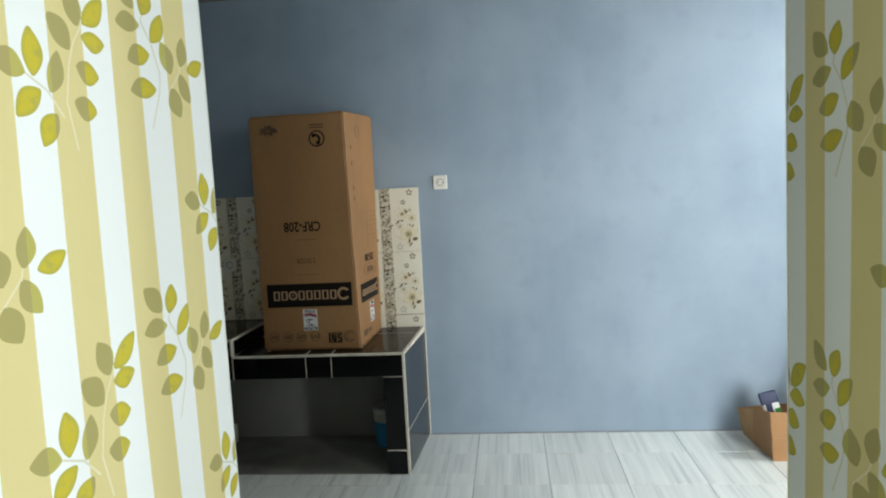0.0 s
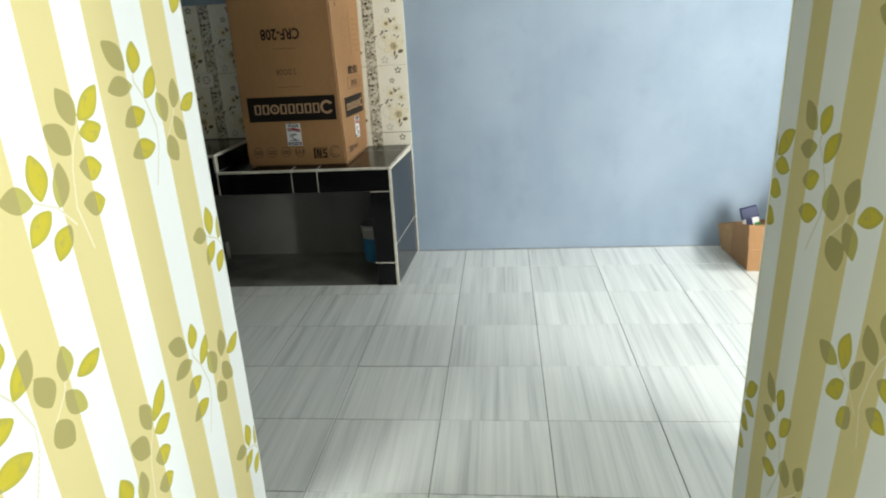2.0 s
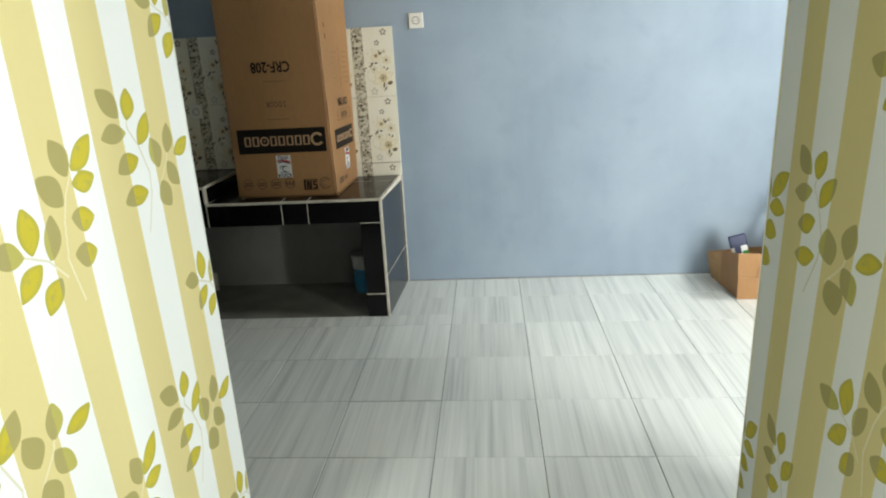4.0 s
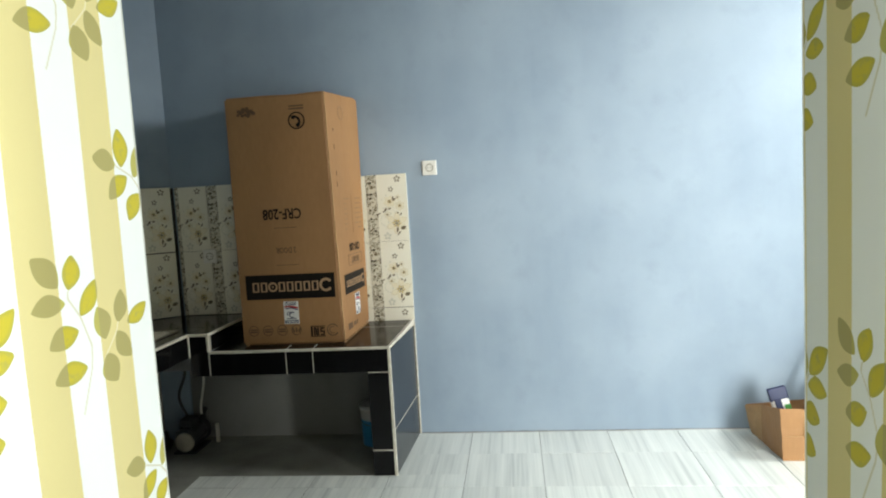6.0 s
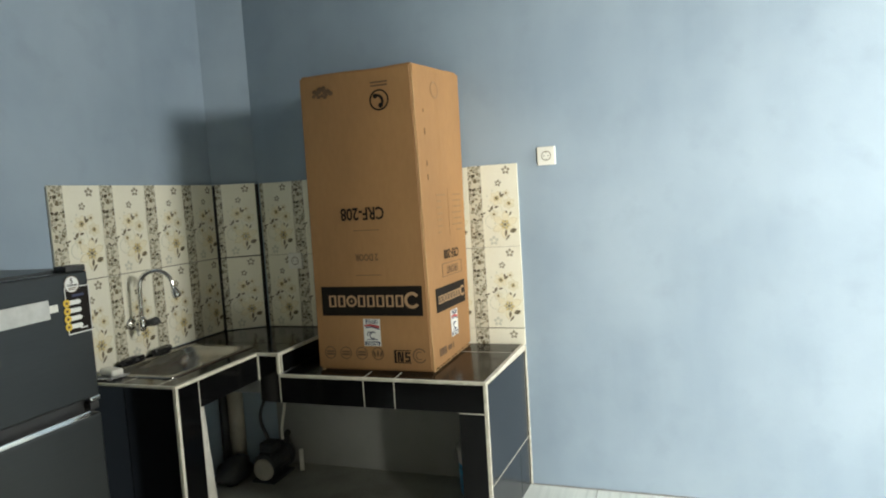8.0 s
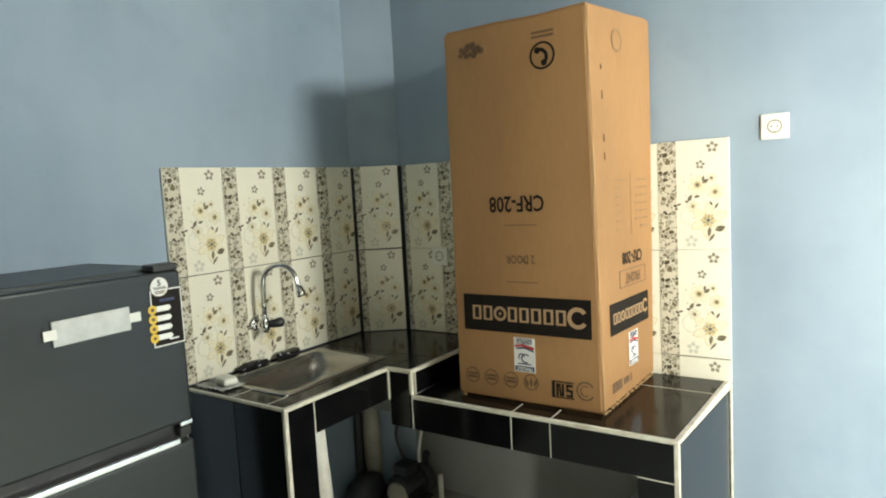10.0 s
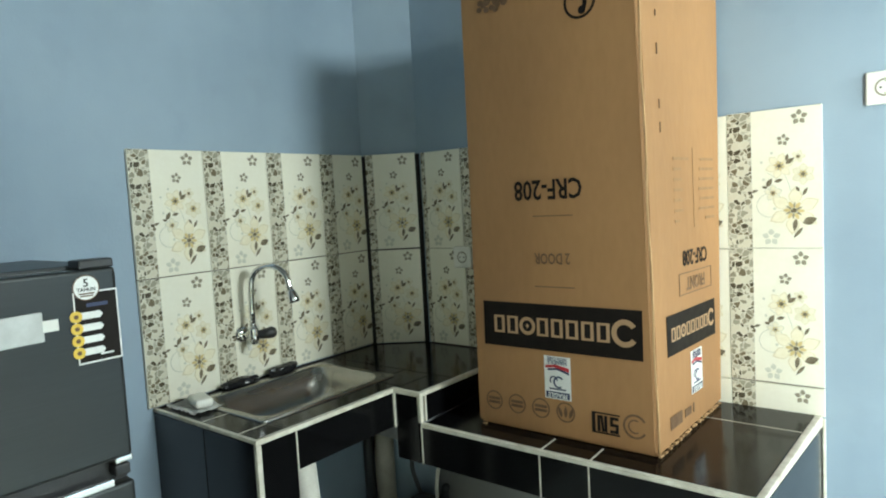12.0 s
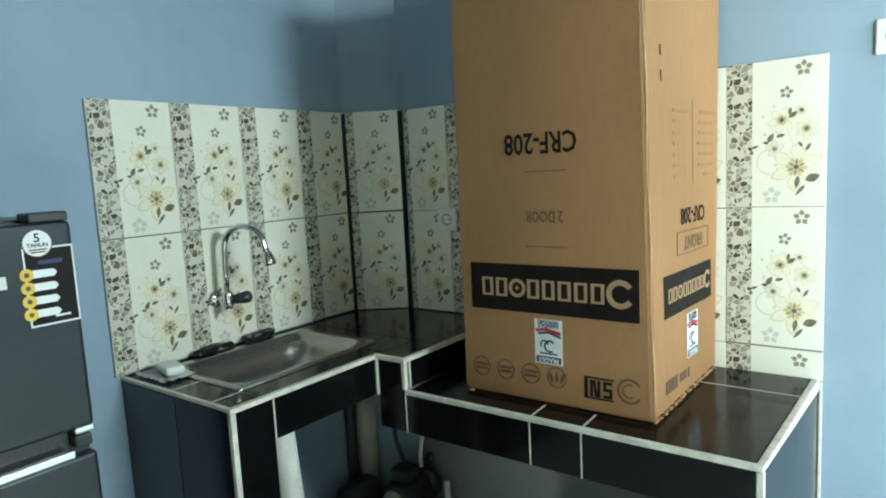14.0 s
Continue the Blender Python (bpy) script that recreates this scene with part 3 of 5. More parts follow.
    # stems and leaves of the three printed sprigs: offset, direction, length, width, dullness
    kinds = {
        "cross": ([(-0.027, 0.012), (0.016, -0.007), (0.047, -0.043)],
                  [(-0.012, 0.009, 88, 0.071, 0.041, 0), (0.021, -0.010, 73, 0.070, 0.034, 1), (-0.027, 0.012, 168, 0.061, 0.039, 1), (0.002, -0.007, -139, 0.067, 0.036, 0), (0.033, -0.039, -127, 0.061, 0.037, 0)]),
        "tall": ([(0.014, 0.018), (-0.011, -0.018), (-0.025, -0.055), (-0.036, -0.114), (-0.020, -0.187)],
                 [(0.014, 0.018, 40, 0.086, 0.040, 0), (0.003, 0.010, 108, 0.066, 0.043, 1), (0.009, -0.003, 0, 0.066, 0.036, 0), (-0.019, -0.031, 130, 0.069, 0.045, 1), (-0.009, -0.052, -8, 0.061, 0.041, 0), (-0.020, -0.111, -6, 0.059, 0.041, 0)]),
        "bough": ([(-0.007, 0.025), (-0.010, 0.012), (0.012, -0.022), (0.031, -0.077), (0.026, -0.113), (-0.002, -0.185)],
                  [(-0.026, 0.032, 138, 0.073, 0.044, 1), (-0.007, 0.025, 74, 0.062, 0.038, 0), (0.012, -0.022, 55, 0.074, 0.036, 0), (-0.015, 0.005, -173, 0.070, 0.037, 1), (0.006, -0.044, -163, 0.067, 0.040, 0), (0.017, -0.109, -166, 0.074, 0.040, 0)]),
        "row": ([(0.011, 0.022), (0.001, -0.006), (-0.036, -0.046)],
                [(-0.029, -0.014, 109, 0.064, 0.045, 1), (0.006, 0.008, 80, 0.064, 0.038, 1), (0.031, 0.003, 22, 0.070, 0.034, 0), (0.001, -0.006, -52, 0.066, 0.040, 1), (-0.030, -0.039, -64, 0.062, 0.048, 1)]),
    }
    for u0, z0, kind in sprigs:
        stem, leaves = kinds[kind]
        for rep in range(-3, 4):
            z, k = z0 + 0.57 * rep, random.uniform(0.94, 1.06)
            pts = [(u0 - side * x, z + y) for x, y in stem]
            for a, b in zip(pts, pts[1:]):
                print_stem(a, b, 0.0045)
            for dx, dz, a, le, wi, tone in leaves:
                print_leaf(u0 - side * dx, z + dz, (a if side < 0 else 180 - a) + random.uniform(-5, 5), le * k, wi * k, tone)
    for key, values in (("leaf_depth", leaf_depth), ("leaf_tone", leaf_tone), ("stem_depth", stem_depth)):
        me.attributes.new(key, "FLOAT", "POINT").data.foreach_set("value", values.ravel().astype(np.float32))
    me.materials.append(M_CURTAIN)
    part("cloth", me, None, c)
    hem = [at(0.001, low + (top - low) * k / 60) for k in range(61)]
    part("hem", tube(hem, 0.0016, 6), M_CURTAIN_HEM, c)
    for k in range(9):
        u = 0.03 + k * 0.135
        p = at(u, top)
        part("curtain_ring", tube([p + Vector((0, 0.016 * math.cos(a), 0.014 + 0.016 * math.sin(a))) for a in (2 * math.pi * q / 12 for q in range(13))], 0.0018, 6), M_CHROME, c)
    return c


M_CURTAIN_HEM = surface("curtain_hem_cloth", (0.8, 0.82, 0.8), (0.72, 0.74, 0.72), 0.85, scale=40, bump=0.1)
curtain("curtain_left", -0.672, 1, 1.42, "white and olive striped curtain with yellow leaf sprigs, drawn aside",
        [(0.488, 1.156, "cross"), (0.396, 1.252, "tall"), (0.2, 1.305, "bough"), (0.105, 1.246, "row"), (0.036, 0.957, "cross"), (0.656, 1.505, "bough"), (0.558, 1.452, "row")], 0.0, 1.0)
curtain("curtain_right", 0.553, -1, 1.42, "striped leaf-print curtain hanging in shade, drawn aside",
        [(0.19, 1.144, "bough"), (0.28, 1.045, "row"), (0.0, 1.085, "tall"), (0.36, 0.785, "cross"), (0.45, 0.88, "tall")], -0.018, 1.06)
for x in (-0.672, 0.553):
    rod = thing("curtain_rod", "thin chrome curtain rod under the lintel", "curtain rod", group="curtain rods")
    part("rod", tube([(x, 0.2, 2.193), (x, SY0 + 0.01, 2.193)], 0.008, 10), M_CHROME, rod)
    part("bracket", boxm(x - 0.012, x + 0.012, SY0 - 0.03, SY0, 2.178, 2.26, 0.004), M_CHROME, rod)

# ---- low counter with black tiles ----
LX0, LX1, LY, LZ, LZB = -1.594, -0.617, 3.408, 0.688, 0.71
SX, SYE, SZ = -1.705, 2.885, 0.785


def tilt(y):
    """The low counter rises a little towards the wall."""
    return (LZB - LZ) * (y - LY) / (NY - LY)


def wedge(x0, x1, y0, y1, z0, z1, bevel=0.0015):
    bm = boxm(x0, x1, y0, y1, z0, z1, bevel, 1)
    for v in bm.verts:
        if v.co.z > (z0 + z1) / 2:
            v.co.z += tilt(v.co.y)
    return bm


low = thing("low_counter", "low masonry counter clad in glossy black tiles with white cement joints", "counter")
part("slab", wedge(LX0 + 0.004, LX1 - 0.008, LY + 0.008, NY, 0.565, LZ - 0.006), M_CONCRETE, low)
part("leg", boxm(-0.737, LX1 - 0.008, LY + 0.008, NY, 0, 0.565), M_CONCRETE, low)
# top tiles
joints_x = [LX0 + 0.006, -1.172, -1.027, LX1 - 0.016]
for a, b in zip(joints_x, joints_x[1:]):
    for y0, y1 in ((LY + 0.016, 3.84), (3.846, NY - 0.002)):
        part("top_tile", wedge(a + 0.002, b - 0.002, y0, y1, LZ - 0.006, LZ, 0.001), M_BLACK, low)
# front tiles
for a, b in zip([LX0, -1.172, -1.027, ], [-1.172, -1.027, LX1 - 0.012]):
    part("front_tile", boxm(a + 0.002, b - 0.002, LY, LY + 0.008, 0.558, LZ - 0.012, 0.001), M_BLACK, low)
part("leg_tile", boxm(-0.741, LX1 - 0.014, LY, LY + 0.008, 0.143, 0.552, 0.001), M_BLACK, low)
part("leg_tile", boxm(-0.741, LX1 - 0.014, LY, LY + 0.008, 0.002, 0.135, 0.001), M_BLACK, low)
part("joint", boxm(-0.741, LX1 - 0.014, LY - 0.0015, LY + 0.008, 0.1355, 0.1425), M_WHITEJOINT, low)
part("joint", boxm(-0.741, LX1 - 0.014, LY + 0.0015, LY + 0.0085, 0.5525, 0.5575), M_WHITEJOINT, low)
for x in (-1.172, -1.027):
    part("joint", boxm(x - 0.002, x + 0.002, LY - 0.001, LY + 0.008, 0.558, LZ - 0.012), M_WHITEJOINT, low)
    part("joint", wedge(x - 0.0025, x + 0.0025, LY + 0.014, 3.5, LZ - 0.006, LZ + 0.0008, 0), M_WHITEJOINT, low)
part("joint", wedge(LX0 + 0.006, LX1 - 0.016, 3.8405, 3.8455, LZ - 0.006, LZ + 0.0004, 0), M_PVCGREY, low)
part("edge_joint", boxm(LX0, LX1, LY - 0.002, LY + 0.0145, LZ - 0.0115, LZ + 0.0015, 0.002), M_WHITEJOINT, low, "white cement line along the front edge")
part("edge_joint", wedge(LX1 - 0.0155, LX1 + 0.0015, LY + 0.0145, NY - 0.001, LZ - 0.0115, LZ + 0.0015), M_WHITEJOINT, low)
part("edge_joint", boxm(LX1 - 0.0135, LX1 + 0.0015, LY - 0.002, LY + 0.013, 0.0, LZ - 0.0118, 0.002), M_WHITEJOINT, low)
# side tiles, two courses, their base colour tinted by the wall's reflection
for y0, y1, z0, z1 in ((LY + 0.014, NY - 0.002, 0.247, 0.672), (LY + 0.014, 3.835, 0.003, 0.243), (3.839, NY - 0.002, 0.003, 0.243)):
    part("side_tile", boxm(LX1 - 0.008, LX1, y0, y1, z0, z1, 0.001), M_BLACKREFLECT, low)
part("joint", boxm(LX1 - 0.008, LX1 + 0.001, LY + 0.014, NY - 0.002, 0.2435, 0.2465), M_WHITEJOINT, low)
part("joint", boxm(LX1 - 0.008, LX1 + 0.001, NY - 0.0018, NY - 0.0005, 0.003, 0.68), M_WHITEJOINT, low)

part("edge_joint", boxm(LX1 + 0.001, LX1 + 0.009, NY - 0.007, NY, 0.0, 0.7, 0.002), M_WHITEJOINT, low, "white cement bead where the counter meets the wall")
# the open side of the counter flares a little towards the wall
for ob in low.children:
    for v in ob.data.vertices:
        if v.co.x > -0.76:
            v.co.x += 0.034 * max(0, v.co.y - LY) / (NY - LY)

# ---- sink counter ----
high = thing("sink_counter", "higher masonry sink counter clad in glossy black tiles with white joints", "counter")
hole = (-2.165, -1.83, 3.005, 3.5)
bm = boxm(WX, SX - 0.008, SYE + 0.008, hole[2], 0.67, SZ - 0.006)
add_box(bm, WX, SX - 0.008, hole[3], 3.5148, 0.67, SZ - 0.006)
add_box(bm, WX, hole[0], hole[2], hole[3], 0.67, SZ - 0.006)
add_box(bm, hole[1], SX - 0.008, hole[2], hole[3], 0.67, SZ - 0.006)
part("slab", bm, M_CONCRETE, high)
part("slab", prism([(WX, 3.515), (LX0 - 0.008, 3.515), (LX0 - 0.008, NY), (-2.052, NY), (WX, 3.862)], 0.56, SZ - 0.006), M_CONCRETE, high)
part("slab", boxm(SX - 0.0075, LX0 - 0.008, LY + 0.0105, 3.5148, 0.56, SZ - 0.006), M_CONCRETE, high)
part("end_wall", boxm(WX, SX - 0.008, SYE + 0.008, SYE + 0.118, 0, 0.67), M_CONCRETE, high)
for x0, x1, y0, y1 in ((WX + 0.002, -1.985, SYE + 0.012, 2.985), (-1.982, -1.802, SYE + 0.012, 2.985), (-1.798, SX - 0.016, SYE + 0.012, 2.985), (-1.829, SX - 0.016, 2.989, 3.44),
                       (-2.165, -1.832, 3.501, 3.60), (WX + 0.002, -2.168, 2.989, 3.60), (-1.829, SX - 0.0005, 3.444, 3.60)):
    part("top_tile", boxm(x0, x1, y0, y1, SZ - 0.006, SZ, 0.001, 1), M_BLACK, high)
part("top_tile", prism([(WX + 0.002, 3.603), (LX0 - 0.016, 3.603), (LX0 - 0.016, NY - 0.004), (-2.05, NY - 0.004), (WX + 0.002, 3.858)], SZ - 0.006, SZ), M_BLACK, high)
part("top_tile", boxm(SX + 0.002, LX0 - 0.016, LY + 0.016, 3.60, SZ - 0.006, SZ, 0.001, 1), M_BLACK, high)
# Left end tile carries a painted blue wall reflection, the right one none.
part("end_tile", boxm(WX + 0.002, -1.962, SYE, SYE + 0.008, 0.002, SZ - 0.012, 0.001), M_BLACKREFLECT, high)
part("end_tile", boxm(-1.958, SX - 0.013, SYE, SYE + 0.008, 0.002, SZ - 0.012, 0.001), M_BLACK, high)
part("leg_tile", boxm(SX - 0.008, SX, SYE + 0.014, 3.011, 0.256, SZ - 0.013, 0.001), M_BLACK, high)
part("leg_tile", boxm(SX - 0.008, SX, SYE + 0.014, 3.011, 0.002, 0.25, 0.001), M_BLACK, high)
part("joint", boxm(SX - 0.008, SX + 0.001, SYE + 0.014, 3.011, 0.2505, 0.2555), M_WHITEJOINT, high)
part("front_tile", boxm(SX - 0.008, SX, 3.016, 3.436, 0.662, SZ - 0.013, 0.001), M_BLACK, high)
part("joint", boxm(SX - 0.008, SX + 0.001, 3.0115, 3.0155, 0.662, SZ - 0.013), M_WHITEJOINT, high)
part("return_tile", boxm(SX + 0.004, LX0 - 0.011, LY, LY + 0.0085, 0.558, SZ - 0.013, 0.001), M_BLACK, high)
part("step_tile", boxm(LX0 - 0.008, LX0, LY + 0.03, NY - 0.002, LZ + 0.002, SZ - 0.013, 0.001), M_BLACK, high)
for y in (LY + 0.0265,):
    part("joint", boxm(LX0 - 0.008, LX0 + 0.001, y - 0.003, y + 0.003, LZ + 0.002, SZ - 0.013), M_WHITEJOINT, high)
part("edge_joint", boxm(SX - 0.0145, SX + 0.0015, SYE - 0.0015, LY - 0.0025, SZ - 0.0125, SZ + 0.0015, 0.002), M_WHITEJOINT, high)
part("edge_joint", boxm(WX + 0.002, SX - 0.0148, SYE - 0.0015, SYE + 0.0115, SZ - 0.0095, SZ + 0.001, 0.002), M_WHITEJOINT, high)
part("edge_joint", boxm(SX - 0.0125, SX + 0.0018, SYE - 0.0018, SYE + 0.0135, 0, SZ - 0.0128, 0.002), M_WHITEJOINT, high)
part("edge_joint", boxm(SX - 0.0145, LX0 + 0.0015, LY - 0.0022, LY + 0.0145, SZ - 0.0125, SZ + 0.0015, 0.002), M_WHITEJOINT, high)
part("edge_joint", boxm(SX - 0.004, SX + 0.006, LY - 0.0075, LY + 0.004, 0.66, SZ - 0.0128, 0.002), M_WHITEJOINT, high)
part("edge_joint", boxm(LX0 - 0.0105, LX0 + 0.0018, LY - 0.0018, LY + 0.0125, LZ + 0.0018, SZ - 0.0128, 0.002), M_WHITEJOINT, high)
part("edge_joint", boxm(LX0 - 0.0145, LX0 + 0.0015, LY + 0.0148, NY - 0.004, SZ - 0.0125, SZ + 0.0012, 0.002), M_WHITEJOINT, high)
part("joint", boxm(LX0 - 0.003, LX0 + 0.002, LY - 0.001, LY + 0.008, 0.558, LZ - 0.0118), M_WHITEJOINT, high)
for x in (-1.8, -1.9835):
    part("joint", boxm(x - 0.0018, x + 0.0014, SYE + 0.012, 2.985, SZ - 0.005, SZ + 0.0004), M_WHITEJOINT, high)
part("joint", boxm(WX + 0.002, SX - 0.016, 2.9854, 2.9886, SZ - 0.005, SZ - 0.0002), M_TILEGROUT, high)

# ---- sink ----
sink = thing("sink", "shallow stainless steel sink with a rolled rim set into black tiles", "sink", at=(0, 0, 0))


def bowl(x0, x1, y0, y1, top, deep):
    """Pressed steel basin: flat rim, rounded corners and a dished floor."""
    bm = bmesh.new()
    cx, cy, hx, hy = (x0 + x1) / 2, (y0 + y1) / 2, (x1 - x0) / 2, (y1 - y0) / 2

    def loop(sx, sy, r, z, n=7):
        pts = []
        for qx, qy, a0 in ((1, 1, 0), (-1, 1, 90), (-1, -1, 180), (1, -1, 270)):
            for k in range(n):
                a = radians(a0 + 90 * k / (n - 1))
                pts.append(bm.verts.new((cx + qx * (sx - r) + r * math.cos(a), cy + qy * (sy - r) + r * math.sin(a), z)))
        return pts

    rings = [loop(hx, hy, 0.012, top - 0.001), loop(hx, hy, 0.012, top + 0.004), loop(hx - 0.004, hy - 0.004, 0.012, top + 0.0065), loop(hx - 0.022, hy - 0.022, 0.05, top + 0.0055),
             loop(hx - 0.03, hy - 0.03, 0.06, top + 0.001), loop(hx - 0.043, hy - 0.048, 0.07, top - deep * 0.45), loop(hx - 0.058, hy - 0.07, 0.072, top - deep * 0.8),
             loop(hx - 0.085, hy - 0.105, 0.06, top - deep * 0.97), loop(hx - 0.12, hy - 0.15, 0.045, top - deep), loop(0.03, 0.03, 0.028, top - deep - 0.004), loop(0.02, 0.02, 0.019, top - deep - 0.012)]
    for a, b in zip(rings, rings[1:]):
        for k in range(len(a)):
            bm.faces.new((a[k], a[(k + 1) % len(a)], b[(k + 1) % len(a)], b[k]))
    bm.faces.new(rings[-1])
    return bm


part("basin", bowl(-2.19, -1.806, 2.982, 3.525, SZ, 0.11), M_STEEL, sink, smooth=True)
part("drain", lathe([(0.02, 0), (0.024, 0.002), (0.02, 0.004), (0.008, 0.003)], 16), M_CHROME, sink, m=pose(-1.998, 3.2535, SZ - 0.1225))

# ---- faucet on the wall ----
tap = thing("faucet", "chrome wall faucet with a curved gooseneck and black lever", "faucet", at=(WX + 0.012, 3.215, 0.957))
part("escutcheon", tube([(0, 0, 0), (0.006, 0, 0), (0.016, 0, 0)], [0.03, 0.029, 0.018], 20), M_CHROME, tap, smooth=True)
part("inlet", tube([(0.012, 0, 0), (0.06, 0.004, 0)], 0.013, 14), M_CHROME, tap, smooth=True)
part("valve_body", tube([(0.062, 0.004, -0.03), (0.062, 0.004, -0.018), (0.062, 0.004, 0.02), (0.062, 0.004, 0.034)], [0.013, 0.018, 0.018, 0.013], 16), M_CHROME, tap, smooth=True)
part("lever", tube([(0.066, 0.015, 0.0), (0.085, 0.045, 0.002), (0.092, 0.06, 0.004), (0.094, 0.07, 0.005)], [0.014, 0.019, 0.021, 0.014], 14), M_BLACKPLASTIC, tap, "black plastic tap lever", smooth=True)
neck = [(0.062, 0.004, 0.03), (0.062, 0.004, 0.09), (0.064, 0.005, 0.16)]
neck += [(0.064 + 0.07 * (1 - math.cos(a)), 0.006 + 0.026 * (1 - math.cos(a)), 0.17 + 0.07 * math.sin(a)) for a in (math.pi * k / 14 for k in range(15))][1:15]
neck += [(neck[-1][0] + 0.004, neck[-1][1] + 0.001, neck[-1][2] - 0.012)]
part("gooseneck", tube(neck, 0.0102, 14), M_CHROME, tap, smooth=True)
e = Vector(neck[-1])
d = (Vector(neck[-1]) - Vector(neck[-2])).normalized()
part("spray_head", tube([e, e + d * 0.006, e + d * 0.034, e + d * 0.046], [0.0105, 0.0135, 0.0195, 0.0175], 16), M_CHROME, tap, smooth=True)
part("tap_spout", tube([(0.04, -0.004, -0.01), (0.045, -0.004, -0.04), (0.045, -0.004, -0.052)], [0.007, 0.008, 0.006], 10), M_PLASTICW, tap, "small pale drain cock under the tap", smooth=True)


# ---- things on the sink counter ----
def soft_lump(sx, sy, sz, seed, rough=0.25, sub=3):
    bm = bmesh.new()
    bmesh.ops.create_icosphere(bm, subdivisions=sub, radius=1.0)
    for v in bm.verts:
        n = noise.noise(v.co * 1.7 + Vector((seed, seed * 2, 0))) * rough + noise.noise(v.co * 5 + Vector((0, seed, 1))) * rough * 0.35
        v.co = Vector((v.co.x * sx, v.co.y * sy, max(v.co.z, -0.75) * sz)) * (1 + n)
    lo = min(v.co.z for v in bm.verts)
    for v in bm.verts:
        v.co.z -= lo
    return bm


wrap = thing("soap_wrapper", "crumpled white plastic wrapper on the sink counter", "wrapper", at=(-2.13, 2.955, SZ + 0.001))
bm = bmesh.new()
g = [[bm.verts.new((-0.085 + 0.17 * i / 14, -0.045 + 0.1 * j / 9, 0.004 + 0.016 * abs(noise.noise(Vector((i * 0.5, j * 0.6, 3)))))) for j in range(10)] for i in range(15)]
for i in range(14):
    for j in range(9):
        bm.faces.new((g[i][j], g[i + 1][j], g[i + 1][j + 1], g[i][j + 1]))
bmesh.ops.solidify(bm, geom=bm.faces[:], thickness=0.001)
part("sheet", bm, M_PAPER, wrap)
part("soap_bar", boxm(-0.02, 0.075, -0.012, 0.042, 0.012, 0.04, 0.01, 3), M_PLASTICW, wrap, "white soap block in the wrapper", smooth=True, m=pose(0, 0, 0, 0, 0, -14))
for k, (x, y, sx, sy, sz) in enumerate(((-2.203, 3.17, 0.022, 0.075, 0.017), (-2.2, 3.35, 0.024, 0.07, 0.02))):
    tagged(new("scouring_pad", finish("scouring_pad", soft_lump(sx, sy, sz, 3 + k, 0.3), M_BAG)), "dark scouring pad lying behind the sink", "scouring pad", group="scouring pads").matrix_world = pose(x, y, SZ + 0.0005, 0, 0, 8 * k)

# ---- big cardboard box on the low counter ----
BX0, BX1, BY0, BY1, BZ1 = -1.441, -0.875, 3.503, 3.984, 2.03
FLARE = 0.05


def side_lean(back):
    """How far the open side of the box is pushed over at the top, from its front edge to its back edge."""
    return -0.028 + 0.04 * back


carton = thing("appliance_box", "tall brown cardboard appliance box standing upside down on the low counter", "cardboard box", at=(0, 0, 0))
bm = boxm(BX0, BX1, BY0, BY1, LZ + tilt(BY0) + 0.003, BZ1)
bmesh.ops.subdivide_edges(bm, edges=bm.edges[:], cuts=9, use_grid_fill=True)
for v in bm.verts:
    h = (v.co.z - LZ) / (BZ1 - LZ)
    back = (v.co.y - BY0) / (BY1 - BY0)
    across = (v.co.x - BX0) / (BX1 - BX0)
    v.co.x += (1 - across) * -0.007 * h + across * (side_lean(back) * h + FLARE * (v.co.y - BY0))
    v.co.y += 0.022 * h if v.co.y < 3.7 else 0.004 * h
    v.co.z += 0.022 * (back - 0.3) * max(0, h - 0.9) * 10
    if v.co.z < LZ + 0.05:
        v.co.z += tilt(v.co.y) - tilt(BY0)
    v.co += 0.0009 * Vector((noise.noise(v.co * 3.1), noise.noise(v.co * 2.7 + Vector((4, 0, 0))), 0))
    if h > 0.97:
        v.co.z += 0.006 * noise.noise(v.co * 6)
bmesh.ops.bevel(bm, geom=[e for e in bm.edges if len(e.link_faces) == 2 and e.calc_face_angle() > 0.9], offset=0.011, segments=3, affect="EDGES")
part("carton_body", bm, M_CARD, carton, smooth=False)
# open bottom-edge flap fibres along the counter
random.seed(11)
bm = bmesh.new()
for k in range(34):
    y = BY0 + 0.008 + 0.46 * k / 34 + random.uniform(-0.004, 0.004)
    x = BX1 + FLARE * (y - BY0)
    add_box(bm, x - 0.006, x + random.uniform(-0.001, 0.004), y, y + random.uniform(0.006, 0.014), LZ + tilt(y) + 0.0015, LZ + tilt(y) + random.uniform(0.003, 0.012), 0.001, 1)
for k in range(4):
    x = BX0 + 0.002 + 0.008 * k
    add_box(bm, x, x + random.uniform(0.006, 0.012), BY0 - random.uniform(0.001, 0.006), BY0 + 0.006, LZ + 0.0015, LZ + random.uniform(0.003, 0.009), 0.001, 1)
tagged(part("frayed_edge", bm, M_CARDEDGE, carton, "torn pale edge at the foot"), kind="stuff")
part("corner_crease", tube([(BX1 - 0.0005 - 0.028 * h + 0.0018 * math.sin(h * 23), BY0 + 0.0012 + 0.022 * h, LZ + 0.012 + h * (BZ1 - LZ - 0.02)) for h in (k / 24 for k in range(25))], 0.0032, 8), M_CARDEDGE, carton, "rubbed pale corner crease", smooth=True)


def front_y(z):
    """The front of the box leans back a little."""
    return BY0 + 0.022 * (z - LZ) / (BZ1 - LZ) - 0.0011


